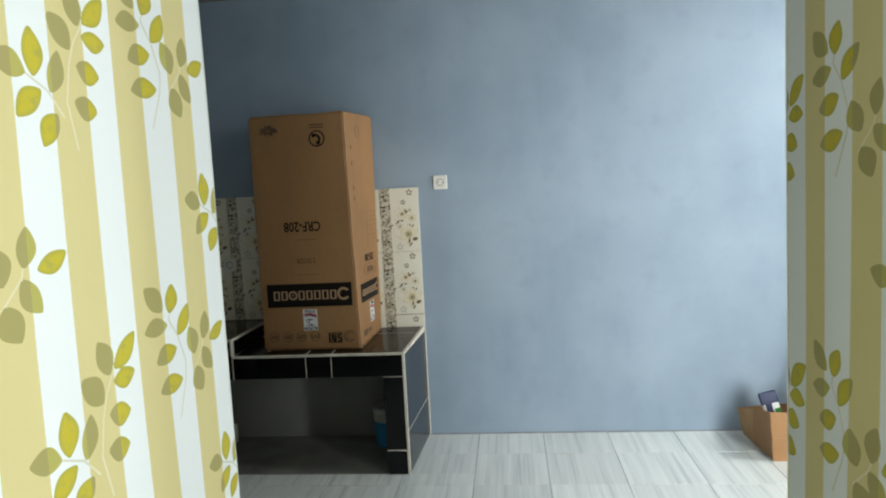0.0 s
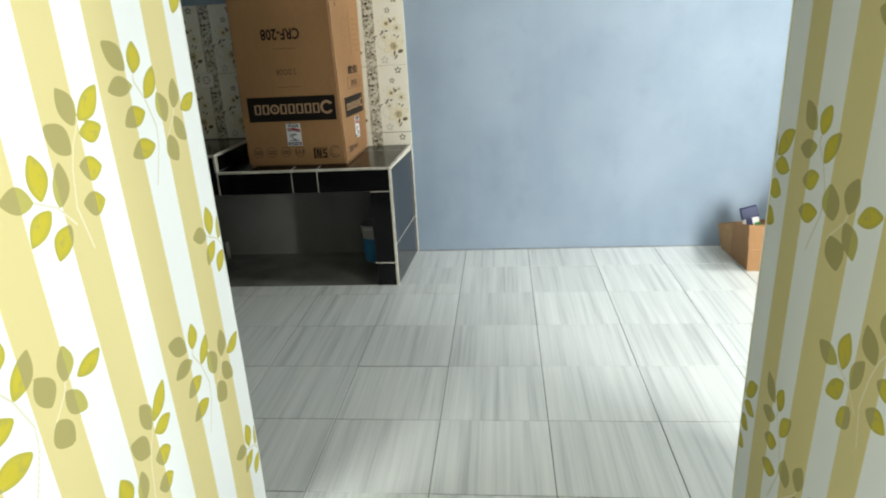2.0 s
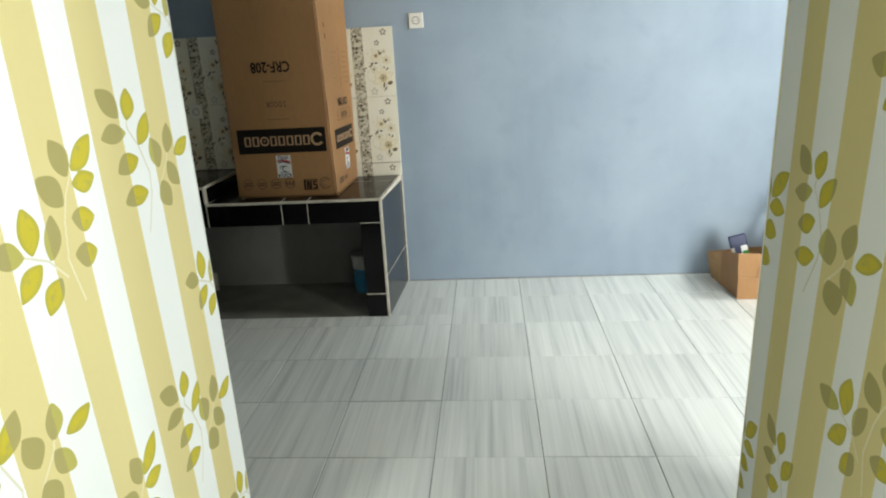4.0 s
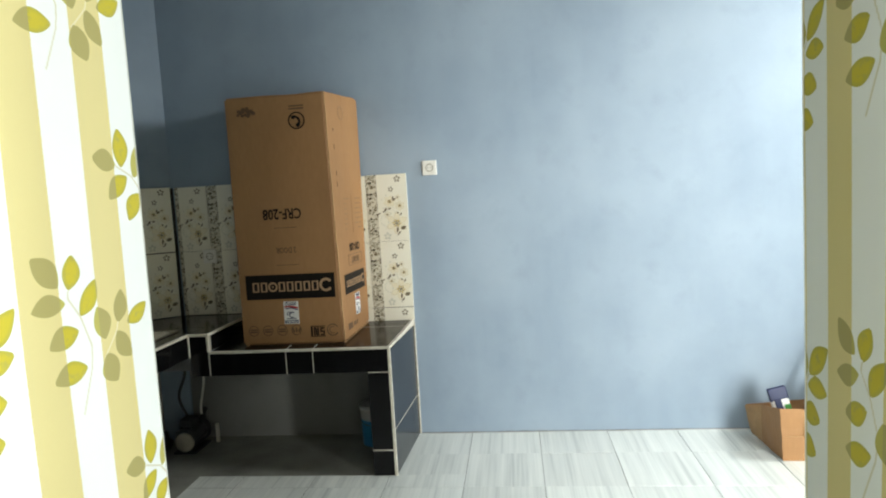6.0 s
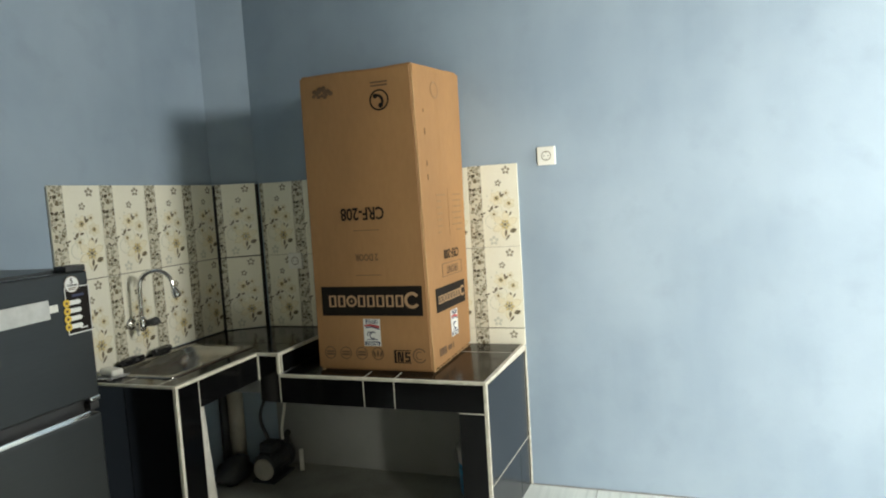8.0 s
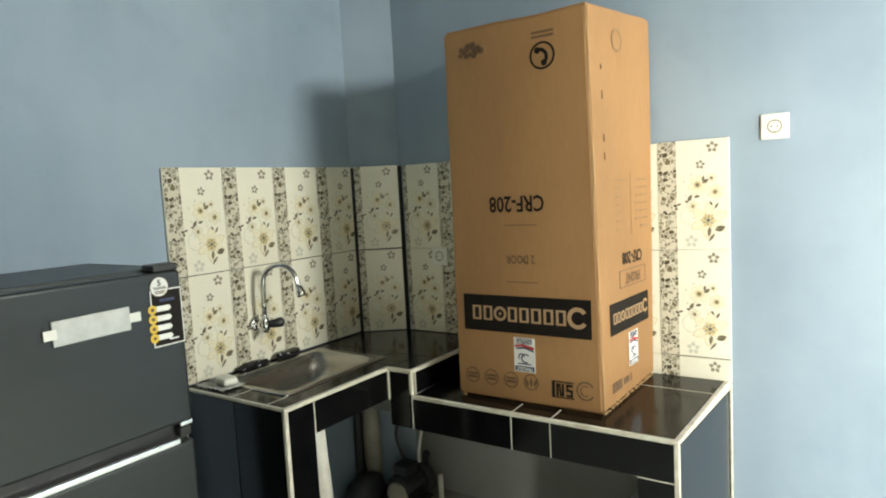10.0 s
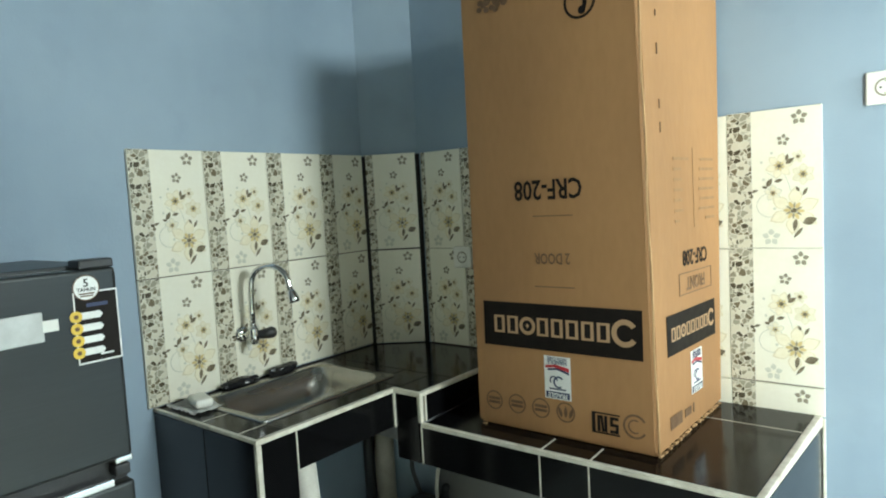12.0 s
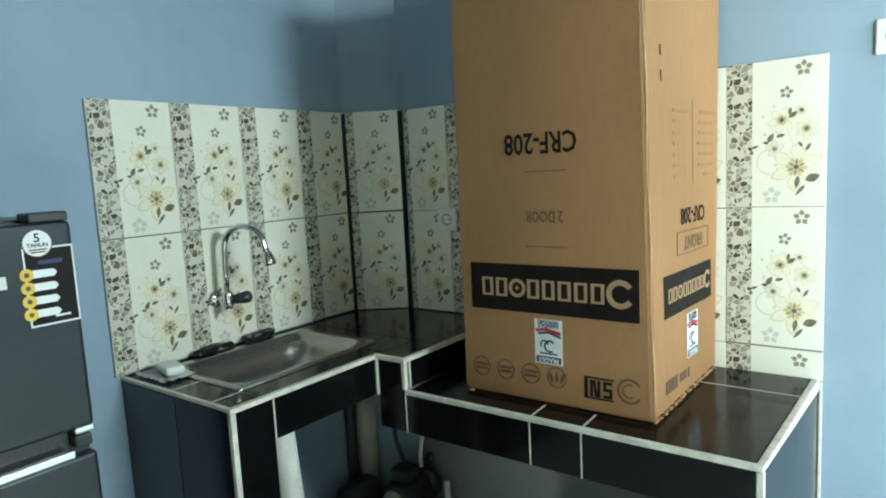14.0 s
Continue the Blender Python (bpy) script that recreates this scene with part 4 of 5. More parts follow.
LEAN = math.degrees(math.atan(0.022 / (BZ1 - LZ)))


def front_frame(x, z):
    return pose(x, front_y(z), z, -LEAN, 0, 0)


def side_frame(y, z):
    h, back = (z - LZ) / (BZ1 - LZ), (y - BY0 - 0.022) / (BY1 - BY0)
    turn = FLARE + 0.04 * h / (BY1 - BY0)
    lean = math.degrees(math.atan(side_lean(back) / (BZ1 - LZ)))
    return pose(BX1 + 0.0014 + side_lean(back) * h + FLARE * (y - BY0), y, z, 0, 0, 90 - math.degrees(math.atan(turn))) @ pose(0, 0, 0, lean, 0, 0)


def logo_band(w, h, band_name):
    """Black band with the maker's mark as plain pale shapes."""
    bm = bmesh.new()
    plate(bm, rect(-w / 2, w / 2, -h / 2, h / 2), mat=0)
    x, sc = 0.5 * w - 0.048 * w / 0.495, w / 0.495
    ring(bm, x, 0.003 * sc, 0.03 * sc, 0.014 * sc, 1, 18, 35, 325, lift=0.0008)
    x -= 0.036 * sc
    for k, wide in enumerate((0.042, 0.042, 0.043, 0.042, 0.042, 0.05, 0.042, 0.042)):
        a, b, t = x - wide * sc, x - 0.006 * sc, 0.009 * sc
        zt, zb = 0.026 * sc, -0.026 * sc
        if k == 5:
            ring(bm, (a + b) / 2, (zt + zb) / 2, 0.0215 * sc, 0.01 * sc, 1, 16, lift=0.0008)
            plate(bm, [((a + b) / 2 + q * 0.008 * sc, (zt + zb) / 2 + r * 0.008 * sc) for q, r in ((1, 0), (0.3, 0.3), (0, 1), (-0.3, 0.3), (-1, 0), (-0.3, -0.3), (0, -1), (0.3, -0.3))], mat=1, lift=0.0008)
        else:
            for r in (rect(a, a + t, zb, zt), rect(b - t, b, zb, zt), rect(a + t, b - t, zb, zb + 0.7 * t), rect(a + t, b - t, zt - 0.7 * t, zt)):
                plate(bm, r, mat=1, lift=0.0008)
        x -= (wide + 0.004) * sc
    return finish(band_name, bm, [M_INK, M_TAN])


part("logo_band", logo_band(0.492, 0.132, "logo_band"), None, carton, "black printed band with pale maker's mark", m=front_frame(-1.156, 1.009))
part("logo_band", logo_band(0.345, 0.108, "logo_band"), None, carton, m=side_frame(3.755, 0.993))
lettering("CRF-208", 0.077, M_INK, carton, Matrix.Translation((-1.172, front_y(1.4) - 0.0002, 1.4)) @ FLIP_FRONT, wide=0.77)
lettering("2 DOOR", 0.043, M_INKSOFT, carton, Matrix.Translation((-1.163, front_y(1.206) - 0.0002, 1.206)) @ FLIP_FRONT, wide=0.68)
for z in (1.324, 1.125):
    part("printed_line", plate(bmesh.new(), rect(-0.062, 0.062, -0.0015, 0.0015)), M_INKSOFT, carton, m=front_frame(-1.158, z))
lettering("CRF-208", 0.06, M_INK, carton, side_frame(3.79, 1.19) @ FLIP_FRONT, wide=0.8)
lettering("FRONT", 0.05, M_INKSOFT, carton, side_frame(3.79, 1.118) @ FLIP_FRONT, wide=0.8)
bm = bmesh.new()
for r in (rect(-0.115, 0.115, 0.028, 0.0305), rect(-0.115, 0.115, -0.0305, -0.028), rect(-0.115, -0.112, -0.028, 0.028), rect(0.112, 0.115, -0.028, 0.028)):
    plate(bm, r)
part("printed_frame", bm, M_INKSOFT, carton, m=side_frame(3.79, 1.118))
# small unreadable table on the side, as bars
random.seed(5)
for k in range(7):
    wide = random.uniform(0.04, 0.07)
    for r in (rect(0.155 - wide * 1.6, 0.155, -0.028 * k - 0.004, -0.028 * k + 0.004), rect(-0.115, -0.115 + wide * (1.7 if k == 0 else 0.8), -0.028 * k - 0.004, -0.028 * k + 0.004)):
        part("printed_bar", plate(bmesh.new(), r), M_FADED, carton, m=side_frame(3.78, 1.46))
part("printed_rule", plate(bmesh.new(), rect(0.01, 0.0125, -0.19, 0.03)), M_FADED, carton, m=side_frame(3.78, 1.46))
# round telephone sign, faded blob, foot symbols
bm = bmesh.new()
ring(bm, 0, 0, 0.042, 0.007)
ring(bm, 0.012, 0.0, 0.026, 0.012, a0=110, a1=250, n=10, lift=0.0004)
plate(bm, disc(0.006, 0.024, 0.011, 10), lift=0.0008)
plate(bm, disc(0.006, -0.024, 0.011, 10), lift=0.0008)
part("round_sign", bm, M_INK, carton, "printed round telephone sign", m=front_frame(-1.057, 1.882) @ pose(0, 0, 0, 0, 150, 0))
bm = bmesh.new()
for k in range(2):
    plate(bm, rect(-0.04, 0.04, 0.058 + 0.014 * k, 0.066 + 0.014 * k))
part("printed_caption", bm, M_INKSOFT, carton, m=front_frame(-1.055, 1.882))
bm = bmesh.new()
random.seed(8)
for k in range(14):
    cx, cz = 0.05 * math.cos(k * 2.4) * (0.3 + 0.05 * k), 0.024 * math.sin(k * 2.4) * (0.4 + 0.045 * k)
    plate(bm, disc(cx, cz, random.uniform(0.008, 0.013), 8, 0.9), lift=0.0002 * k)
part("faded_stamp", bm, M_INKSOFT, carton, "smudged printed stamp", m=front_frame(-1.334, 1.94))
for k, x in enumerate((-1.376, -1.296, -1.216, -1.137)):
    bm = bmesh.new()
    ring(bm, 0, 0, 0.027, 0.004)
    if k != 3:
        for q in (-0.006, 0.006):
            plate(bm, rect(-0.02, 0.02, q - 0.004, q + 0.004))
    else:
        for q in (-0.012, 0, 0.012):
            plate(bm, leaf(q, -0.016, 90 - q * 1500, 0.034, 0.011, 5))
    part("foot_symbol", bm, M_INKSOFT, carton, m=front_frame(x, 0.773))
bm = bmesh.new()
for r in (rect(-0.04, -0.03, -0.032, 0.026), rect(-0.024, -0.016, -0.026, 0.018), rect(-0.004, 0.004, -0.026, 0.018), [(-0.016, 0.018), (-0.009, 0.018), (-0.004, -0.026), (-0.011, -0.026)],
          rect(0.012, 0.036, 0.01, 0.018), rect(0.012, 0.036, -0.008, 0.0), rect(0.012, 0.036, -0.026, -0.018), rect(0.028, 0.036, -0.018, -0.008), rect(0.012, 0.02, 0, 0.01),
          rect(-0.03, 0.04, -0.032, -0.028), rect(-0.03, 0.04, 0.022, 0.026)):
    plate(bm, r)
part("standards_mark", bm, M_INK, carton, "printed square certification mark", m=front_frame(-1.018, 0.765))
bm = bmesh.new()
ring(bm, 0, 0, 0.03, 0.006, a0=30, a1=330)
ring(bm, 0, 0, 0.017, 0.004, a0=60, a1=300)
part("recycling_mark", bm, M_INKSOFT, carton, m=front_frame(-0.937, 0.768))
bm = bmesh.new()
for r in (rect(-0.1, -0.02, -0.02, 0.014), rect(0.0, 0.045, -0.014, 0.008), rect(0.06, 0.07, -0.016, 0.01)):
    plate(bm, r)
part("foot_symbol", bm, M_INKSOFT, carton, m=side_frame(3.68, 0.765))


def care_label(parent, m):
    """White handling label, upside down: navy foot, red and green ribbon, hand sign."""
    bm = bmesh.new()
    plate(bm, rect(-0.041, 0.041, -0.061, 0.061), mat=0)
    plate(bm, rect(-0.037, 0.037, -0.058, -0.04), mat=1, lift=0.0007)
    plate(bm, [(-0.037, 0.026), (-0.01, 0.03), (0.037, 0.02), (0.037, 0.03), (-0.004, 0.038), (-0.037, 0.034)], mat=2, lift=0.0007)
    plate(bm, [(-0.03, 0.019), (0.0, 0.023), (0.037, 0.012), (0.037, 0.018), (0.0, 0.029), (-0.03, 0.025)], mat=1, lift=0.0007)
    ring(bm, 0.004, -0.012, 0.015, 0.005, 1, 12, 40, 300, lift=0.0007)
    ring(bm, -0.012, -0.008, 0.011, 0.004, 1, 10, 0, 220, lift=0.0007)
    plate(bm, rect(-0.026, 0.026, -0.034, -0.03), mat=1, lift=0.0007)
    ob = part("care_label", finish("care_label", bm, [M_PAPER, M_NAVY, M_RED]), None, parent, "white handling label with navy and red print", m=m)
    lettering("FRAGILE", 0.018, M_PAPER, ob, Matrix.Translation((0, -0.0018, -0.049)) @ FLIP_FRONT, wide=0.9)
    lettering("HANDLE", 0.0165, M_NAVY, ob, Matrix.Translation((0, -0.0012, 0.0445)) @ FLIP_FRONT, wide=0.95)
    lettering("WITH CARE", 0.012, M_NAVY, ob, Matrix.Translation((0, -0.0012, 0.055)) @ FLIP_FRONT, wide=0.95)


bm = bmesh.new()
ring(bm, 0, 0, 0.034, 0.008, n=18)
part("faded_ring", bm, M_FADED, carton, "faint printed ring", m=side_frame(3.72, 1.93))
care_label(carton, front_frame(-1.159, 0.868))
care_label(carton, side_frame(3.775, 0.862))
for z, w in ((1.83, 0.008), (1.74, 0.014), (1.6, 0.012), (1.54, 0.013)):
    part("staple_hole", boxm(-0.0014, 0.0014, -0.0012, 0.001, -w, w), M_INKSOFT, carton, m=side_frame(3.60, z))

# ---- refrigerator ----
fr = thing("refrigerator", "dark steel two-door refrigerator with chrome handle caps and stickers", "refrigerator", at=(0, 0, 0))
FY0, FY1, FX = 2.05, 2.594, -1.752
part("cabinet", boxm(-2.235, FX - 0.062, FY0 + 0.004, FY1 - 0.004, 0.03, 1.285, 0.006), M_FRIDGESIDE, fr)
upper = part("freezer_door", boxm(FX - 0.055, FX, FY0, FY1, 0.846, 1.277, 0.009, 3), M_FRIDGE, fr, "dark steel freezer door")
lower = part("lower_door", boxm(FX - 0.055, FX, FY0, FY1, 0.05, 0.79, 0.009, 3), M_FRIDGE, fr, "dark steel lower door")
part("grip_recess", boxm(FX - 0.058, FX - 0.03, FY0 + 0.004, FY1 - 0.004, 0.79, 0.846), M_BLACKPLASTIC, fr)
part("handle_bar", boxm(FX - 0.012, FX + 0.004, FY0 + 0.045, FY1 - 0.045, 0.789, 0.806, 0.003), M_CHROME, lower, "bright chrome grip bar")
for y in (FY0 + 0.002, FY1 - 0.042):
    part("handle_cap", boxm(FX - 0.012, FX + 0.004, y, y + 0.04, 0.836, 0.85, 0.004), M_CHROME, upper)
    part("handle_cap", boxm(FX - 0.03, FX + 0.001, y, y + 0.034, 0.806, 0.832, 0.004), M_BLACKPLASTIC, upper)
part("hinge_cover", boxm(FX - 0.0615, FX - 0.004, FY1 - 0.075, FY1 - 0.002, 1.2772, 1.297, 0.004), M_BLACKPLASTIC, fr, "black top hinge cover")
for y in (FY0 + 0.06, FY1 - 0.06):
    for x in (FX - 0.1, -2.18):
        part("foot", lathe([(0.018, 0), (0.02, 0.004), (0.016, 0.03)], 14), M_BLACKPLASTIC, fr, m=pose(x, y, 0))
wrap2 = part("foam_strip", boxm(0, 0.007, 2.226, 2.418, -0.031, 0.031, 0.003), M_FOAM, upper, "white foam strip taped on the door", m=pose(FX + 0.0004, 2.342, 1.168, 1.0, 0, 0) @ pose(0, -2.322, 0))
for y in (2.206, 2.415):
    part("tape_tab", boxm(0, 0.001, y, y + 0.03, -0.012, 0.012), M_PLASTICW, wrap2, m=pose(0.0075, 0, 0))
# round and square stickers (local x, z plane turned to face +x)
bm = bmesh.new()
plate(bm, rect(-0.046, 0.046, -0.078, 0.078), mat=0)
for r in (rect(-0.046, 0.046, 0.0745, 0.078), rect(-0.046, 0.046, -0.078, -0.0745), rect(-0.046, -0.043, -0.0745, 0.0745), rect(0.043, 0.046, -0.0745, 0.0745)):
    plate(bm, r, mat=1, lift=0.0006)
for k in range(4):
    z = 0.026 - 0.026 * k
    plate(bm, [(-0.036, z - 0.0075), (0.006, z - 0.0075), (0.012, z), (0.006, z + 0.0075), (-0.036, z + 0.0075)], mat=1, lift=0.0006)
    plate(bm, disc(-0.043, z, 0.0125, 16), mat=2, lift=0.0012)
    plate(bm, disc(-0.043, z, 0.005, 8), mat=3, lift=0.0018)
plate(bm, rect(-0.02, 0.024, 0.044, 0.052), mat=4, lift=0.0006)
plate(bm, rect(0.0, 0.028, -0.064, -0.06), mat=1, lift=0.0006)
sticker = part("sticker", finish("sticker", bm, [M_INK, M_PAPER, M_YELLOW, M_INKSOFT, M_NAVY]), None, upper, "black warranty sticker with white frame and yellow badges", m=pose(FX + 0.001, 2.545, 1.152, 0, 0, 90))
bm = bmesh.new()
plate(bm, disc(0, 0, 0.0275, 28), mat=0)
ring(bm, 0, 0, 0.0265, 0.002, 1, 28, lift=0.0006)
for q, w in ((-0.0125, 0.016), (-0.0175, 0.013)):
    plate(bm, rect(-w, w, q - 0.0015, q + 0.0015), mat=1, lift=0.0006)
badge = part("badge", finish("badge", bm, [M_PAPER, M_INKSOFT]), None, sticker, "round white warranty badge", m=pose(-0.018, -0.0016, 0.086))
STAND = Euler((radians(90), 0, 0)).to_matrix().to_4x4()
lettering("5", 0.024, M_INK, badge, Matrix.Translation((0, -0.0012, 0.01)) @ STAND)
lettering("TAHUN", 0.011, M_INK, badge, Matrix.Translation((0, -0.0012, -0.004)) @ STAND)

# ---- sockets ----


def socket(x, z, label):
    s = thing("wall_socket", label, "socket", group="wall sockets", at=(x, NY, z))
    part("plate", boxm(-0.043, 0.043, -0.012, 0, -0.043, 0.043, 0.004, 2), M_PLASTICW, s)
    bm = bmesh.new()
    ring(bm, 0, 0, 0.021, 0.004, n=20)
    part("socket_well", bm, M_GREYPRINT, s, m=pose(0, -0.0121, 0))
    for dx in (-0.0095, 0.0095):
        part("pin_hole", lathe([(0.0028, 0), (0.0028, 0.001)], 8), M_BLACKPLASTIC, s, m=pose(dx, -0.0125, 0, 90, 0, 0))
    for dz in (-0.017, 0.017):
        part("earth_clip", boxm(-0.002, 0.002, -0.0135, -0.0118, dz - 0.003, dz + 0.003), M_CHROME, s)
    return s


socket(-0.431, 1.613, "white wall socket on the blue wall")
s2 = socket(-1.829, 1.153, "white wall socket set in the tiled splashback")
s2.location.y = NY - 0.011

# ---- under the counters ----
pump = thing("water_pump", "dark water pump with pale round end cap under the sink counter", "water pump", at=(-1.96, 3.78, 0))
part("base_plate", boxm(-0.07, 0.07, -0.07, 0.13, 0.0, 0.012, 0.003), M_PUMP, pump)
part("motor", tube([(0, -0.055, 0.085), (0, -0.045, 0.085), (0, 0.1, 0.085), (0, 0.11, 0.085)], [0.055, 0.066, 0.066, 0.055], 22), M_PUMP, pump, smooth=True)
for a in range(0, 360, 30):
    part("fin", boxm(0.064, 0.073, -0.035, 0.09, -0.0025, 0.0025), M_PUMP, pump, m=pose(0, 0, 0.085, 0, a, 0))
part("end_cap", tube([(0, -0.068, 0.07), (0, -0.064, 0.07), (0, -0.052, 0.07)], [0.048, 0.057, 0.059], 26), M_PVCGREY, pump, "pale round fan cap", smooth=True)
part("terminal_box", boxm(-0.04, 0.04, -0.03, 0.06, 0.15, 0.2, 0.008), M_PUMP, pump)
part("impeller_housing", lathe([(0.05, 0), (0.075, 0.01), (0.075, 0.04), (0.05, 0.05)], 22), M_PUMP, pump, smooth=True, m=pose(0, 0.15, 0.085, 90, 0, 0))
part("outlet", tube([(0.03, 0.13, 0.15), (0.03, 0.13, 0.19), (0.06, 0.1, 0.22)], 0.017, 12), M_PUMP, pump, smooth=True)
part("stub_pipe", tube([(0.115, 0.13, 0.0), (0.115, 0.13, 0.115)], 0.0125, 12), M_PVC, pump, "short white stub pipe", smooth=True)
hose = thing("supply_hose", "thin white supply hose hanging under the counter", "hose")
part("hose", tube([(-1.86 + 0.02 * math.sin(t * 5), 3.78 + 0.02 * t, 0.556 - 0.34 * t) for t in (k / 16 for k in range(17))], 0.0075, 10), M_PVC, hose, smooth=True)
cable = thing("pump_cable", "black cable running down to the pump", "cable")
part("cord", tube([(-2.0 + 0.025 * math.sin(t * 7), 3.82, 0.556 - 0.36 * t) for t in (k / 16 for k in range(17))], 0.009, 8), M_PUMP, cable, smooth=True)
riser = thing("waste_pipe", "dirty beige waste pipe standing in the corner", "pipe")
part("pipe", tube([(-2.19, 3.83, 0), (-2.19, 3.83, 0.556)], 0.042, 18), M_PVCGREY, riser, smooth=True)
black = thing("supply_pipe", "black plastic supply pipe beside the waste pipe", "pipe")
part("pipe", tube([(-2.215, 3.762, 0), (-2.215, 3.762, 0.556)], 0.021, 14), M_PUMP, black, smooth=True)
drain = thing("drain_pipe", "white plastic drain pipe standing behind the counter leg", "pipe")
part("pipe", tube([(-1.85, 3.132, 0.655), (-1.85, 3.136, 0.62), (-1.85, 3.152, 0.4), (-1.85, 3.18, 0.0)], [0.036, 0.041, 0.041, 0.043], 20), M_PVC, drain, smooth=True)
part("elbow", tube([(-1.998, 3.2535, 0.645), (-1.998, 3.2535, 0.58), (-1.985, 3.24, 0.55), (-1.94, 3.2, 0.53), (-1.88, 3.16, 0.51)], 0.019, 14), M_PVCGREY, drain, smooth=True)
# Rounded dark lump for the dark flared shape at the pipe's foot.
dark = thing("dark_heap", "dark lump on the floor at the foot of the waste pipe", "rag", at=(-2.125, 3.7, 0))
part("cloth", soft_lump(0.075, 0.11, 0.075, 7, 0.3), M_PUMP, dark, smooth=True)

can = thing("paint_bucket", "blue and white paint bucket behind the counter leg", "bucket", at=(-0.828, 3.868, 0))
part("pail", lathe([(0.078, 0), (0.08, 0.004), (0.083, 0.15), (0.0835, 0.155)], 28), M_BLUECAN, can, "blue printed lower pail", smooth=True)
part("upper_band", lathe([(0.0836, 0.1555), (0.086, 0.215), (0.09, 0.217), (0.09, 0.227)], 28), M_PLASTICW, can, "white upper band", smooth=True)
part("lid", lathe([(0.092, 0.2275), (0.092, 0.239), (0.084, 0.244), (0.06, 0.239)], 28), M_FOAM, can, "pale grey lid", smooth=True)
part("bail", tube([(0.093 * math.cos(a), -0.02 - 0.078 * math.sin(a), 0.205 - 0.07 * math.sin(a)) for a in (math.pi * k / 14 for k in range(15))], 0.002, 6), M_CHROME, can)

# ---- open carton with odds and ends ----
oc = thing("open_carton", "open brown cardboard carton with bent flaps holding odds and ends", "cardboard box", at=(1.355, 3.552, 0.0))
CW, CH = 0.46, 0.225


def sheet(name, corners, thick, mat, parent, label=""):
    """A bent cardboard panel from four corners."""
    bm = bmesh.new()
    a, b, c, d = (Vector(q) for q in corners)
    n = (b - a).cross(d - a).normalized() * thick
    N = 8
    rows = []
    for off in (Vector(), n):
        rows.append([[bm.verts.new(a.lerp(b, i / N).lerp(d.lerp(c, i / N), j / N) + off + n.normalized() * 0.006 * noise.noise(Vector((i * 0.4, j * 0.4, a.x * 9)))) for j in range(N + 1)] for i in range(N + 1)])
    for q, g in enumerate(rows):
        for i in range(N):
            for j in range(N):
                bm.faces.new((g[i][j], g[i + 1][j], g[i + 1][j + 1], g[i][j + 1]))
    f, k = rows
    for i in range(N):
        bm.faces.new((f[i][0], f[i + 1][0], k[i + 1][0], k[i][0]))
        bm.faces.new((f[i][N], f[i + 1][N], k[i + 1][N], k[i][N]))
        bm.faces.new((f[0][i], f[0][i + 1], k[0][i + 1], k[0][i]))
        bm.faces.new((f[N][i], f[N][i + 1], k[N][i + 1], k[N][i]))
    return part(name, bm, mat, parent, label)


sheet("bottom", [(0.004, 0, 0.001), (CW, 0, 0.001), (CW - 0.03, 0.36, 0.001), (-0.015, 0.36, 0.001)], 0.004, M_CARD, oc)
fp = sheet("front_panel", [(0, 0, 0.001), (CW, 0, 0.001), (CW, -0.01, CH + 0.035), (-0.018, -0.012, CH + 0.052)], 0.004, M_CARD, oc)
sheet("side_panel", [(0, 0.004, 0.001), (-0.012, 0.24, 0.004), (-0.018, 0.235, CH - 0.01), (-0.018, -0.008, CH + 0.05)], 0.004, M_CARD, oc)
sheet("side_flap", [(-0.012, 0.242, 0.006), (-0.028, 0.365, 0.016), (-0.064, 0.355, CH - 0.055), (-0.018, 0.237, CH - 0.012)], 0.004, M_CARDEDGE, oc, "bent pale corner flap")
sheet("inner_flap", [(-0.055, 0.352, CH - 0.058), (-0.02, 0.225, CH - 0.012), (0.05, 0.25, CH - 0.075), (0.03, 0.35, CH - 0.1)], 0.003, M_CARDEDGE, oc, "pale flap folded inwards")
sheet("back_panel", [(-0.02, 0.36, 0.001), (CW, 0.36, 0.001), (CW, 0.37, CH - 0.02), (-0.055, 0.36, CH - 0.05)], 0.004, M_CARD, oc)
sheet("far_panel", [(CW - 0.004, 0, 0.001), (CW - 0.004, 0.36, 0.001), (CW - 0.002, 0.36, CH), (CW, 0, CH + 0.03)], 0.004, M_CARD, oc)
for r in (rect(0.13, 0.19, 0.10, 0.16), rect(0.2, 0.212, 0.135, 0.16), rect(0.2, 0.212, 0.1, 0.125), rect(0.14, 0.18, 0.05, 0.085), rect(0.29, 0.31, 0.09, 0.19), rect(0.315, 0.33, 0.09, 0.19)):
    part("printed_mark", plate(bmesh.new(), r), M_FADED, fp, m=pose(0, -0.0165, 0.0))
part("printed_spot", plate(bmesh.new(), disc(0.25, 0.15, 0.022, 16, 1.7)), M_GREEN, fp, "green oval print", m=pose(0, -0.0165, 0))
part("crease", boxm(0.097, 0.1, -0.0165, -0.005, 0.13, CH + 0.045), M_CARDEDGE, fp)
part("crease", boxm(0.002, 0.1, -0.0155, -0.006, 0.13, 0.133), M_CARDEDGE, fp)
pk = thing("detergent_pack", "blue and white plastic pouch standing in the carton", "pouch", at=(1.478, 3.72, 0.008))
bm = boxm(-0.045, 0.045, -0.02, 0.02, 0.0, 0.32, 0.012, 3)
for v in bm.verts:
    v.co.y *= 0.4 + 0.9 * max(0, 1 - v.co.z / 0.36)
part("pouch_body", bm, M_PAPER, pk, smooth=True, m=pose(0, 0, 0, -6, -14, 0))
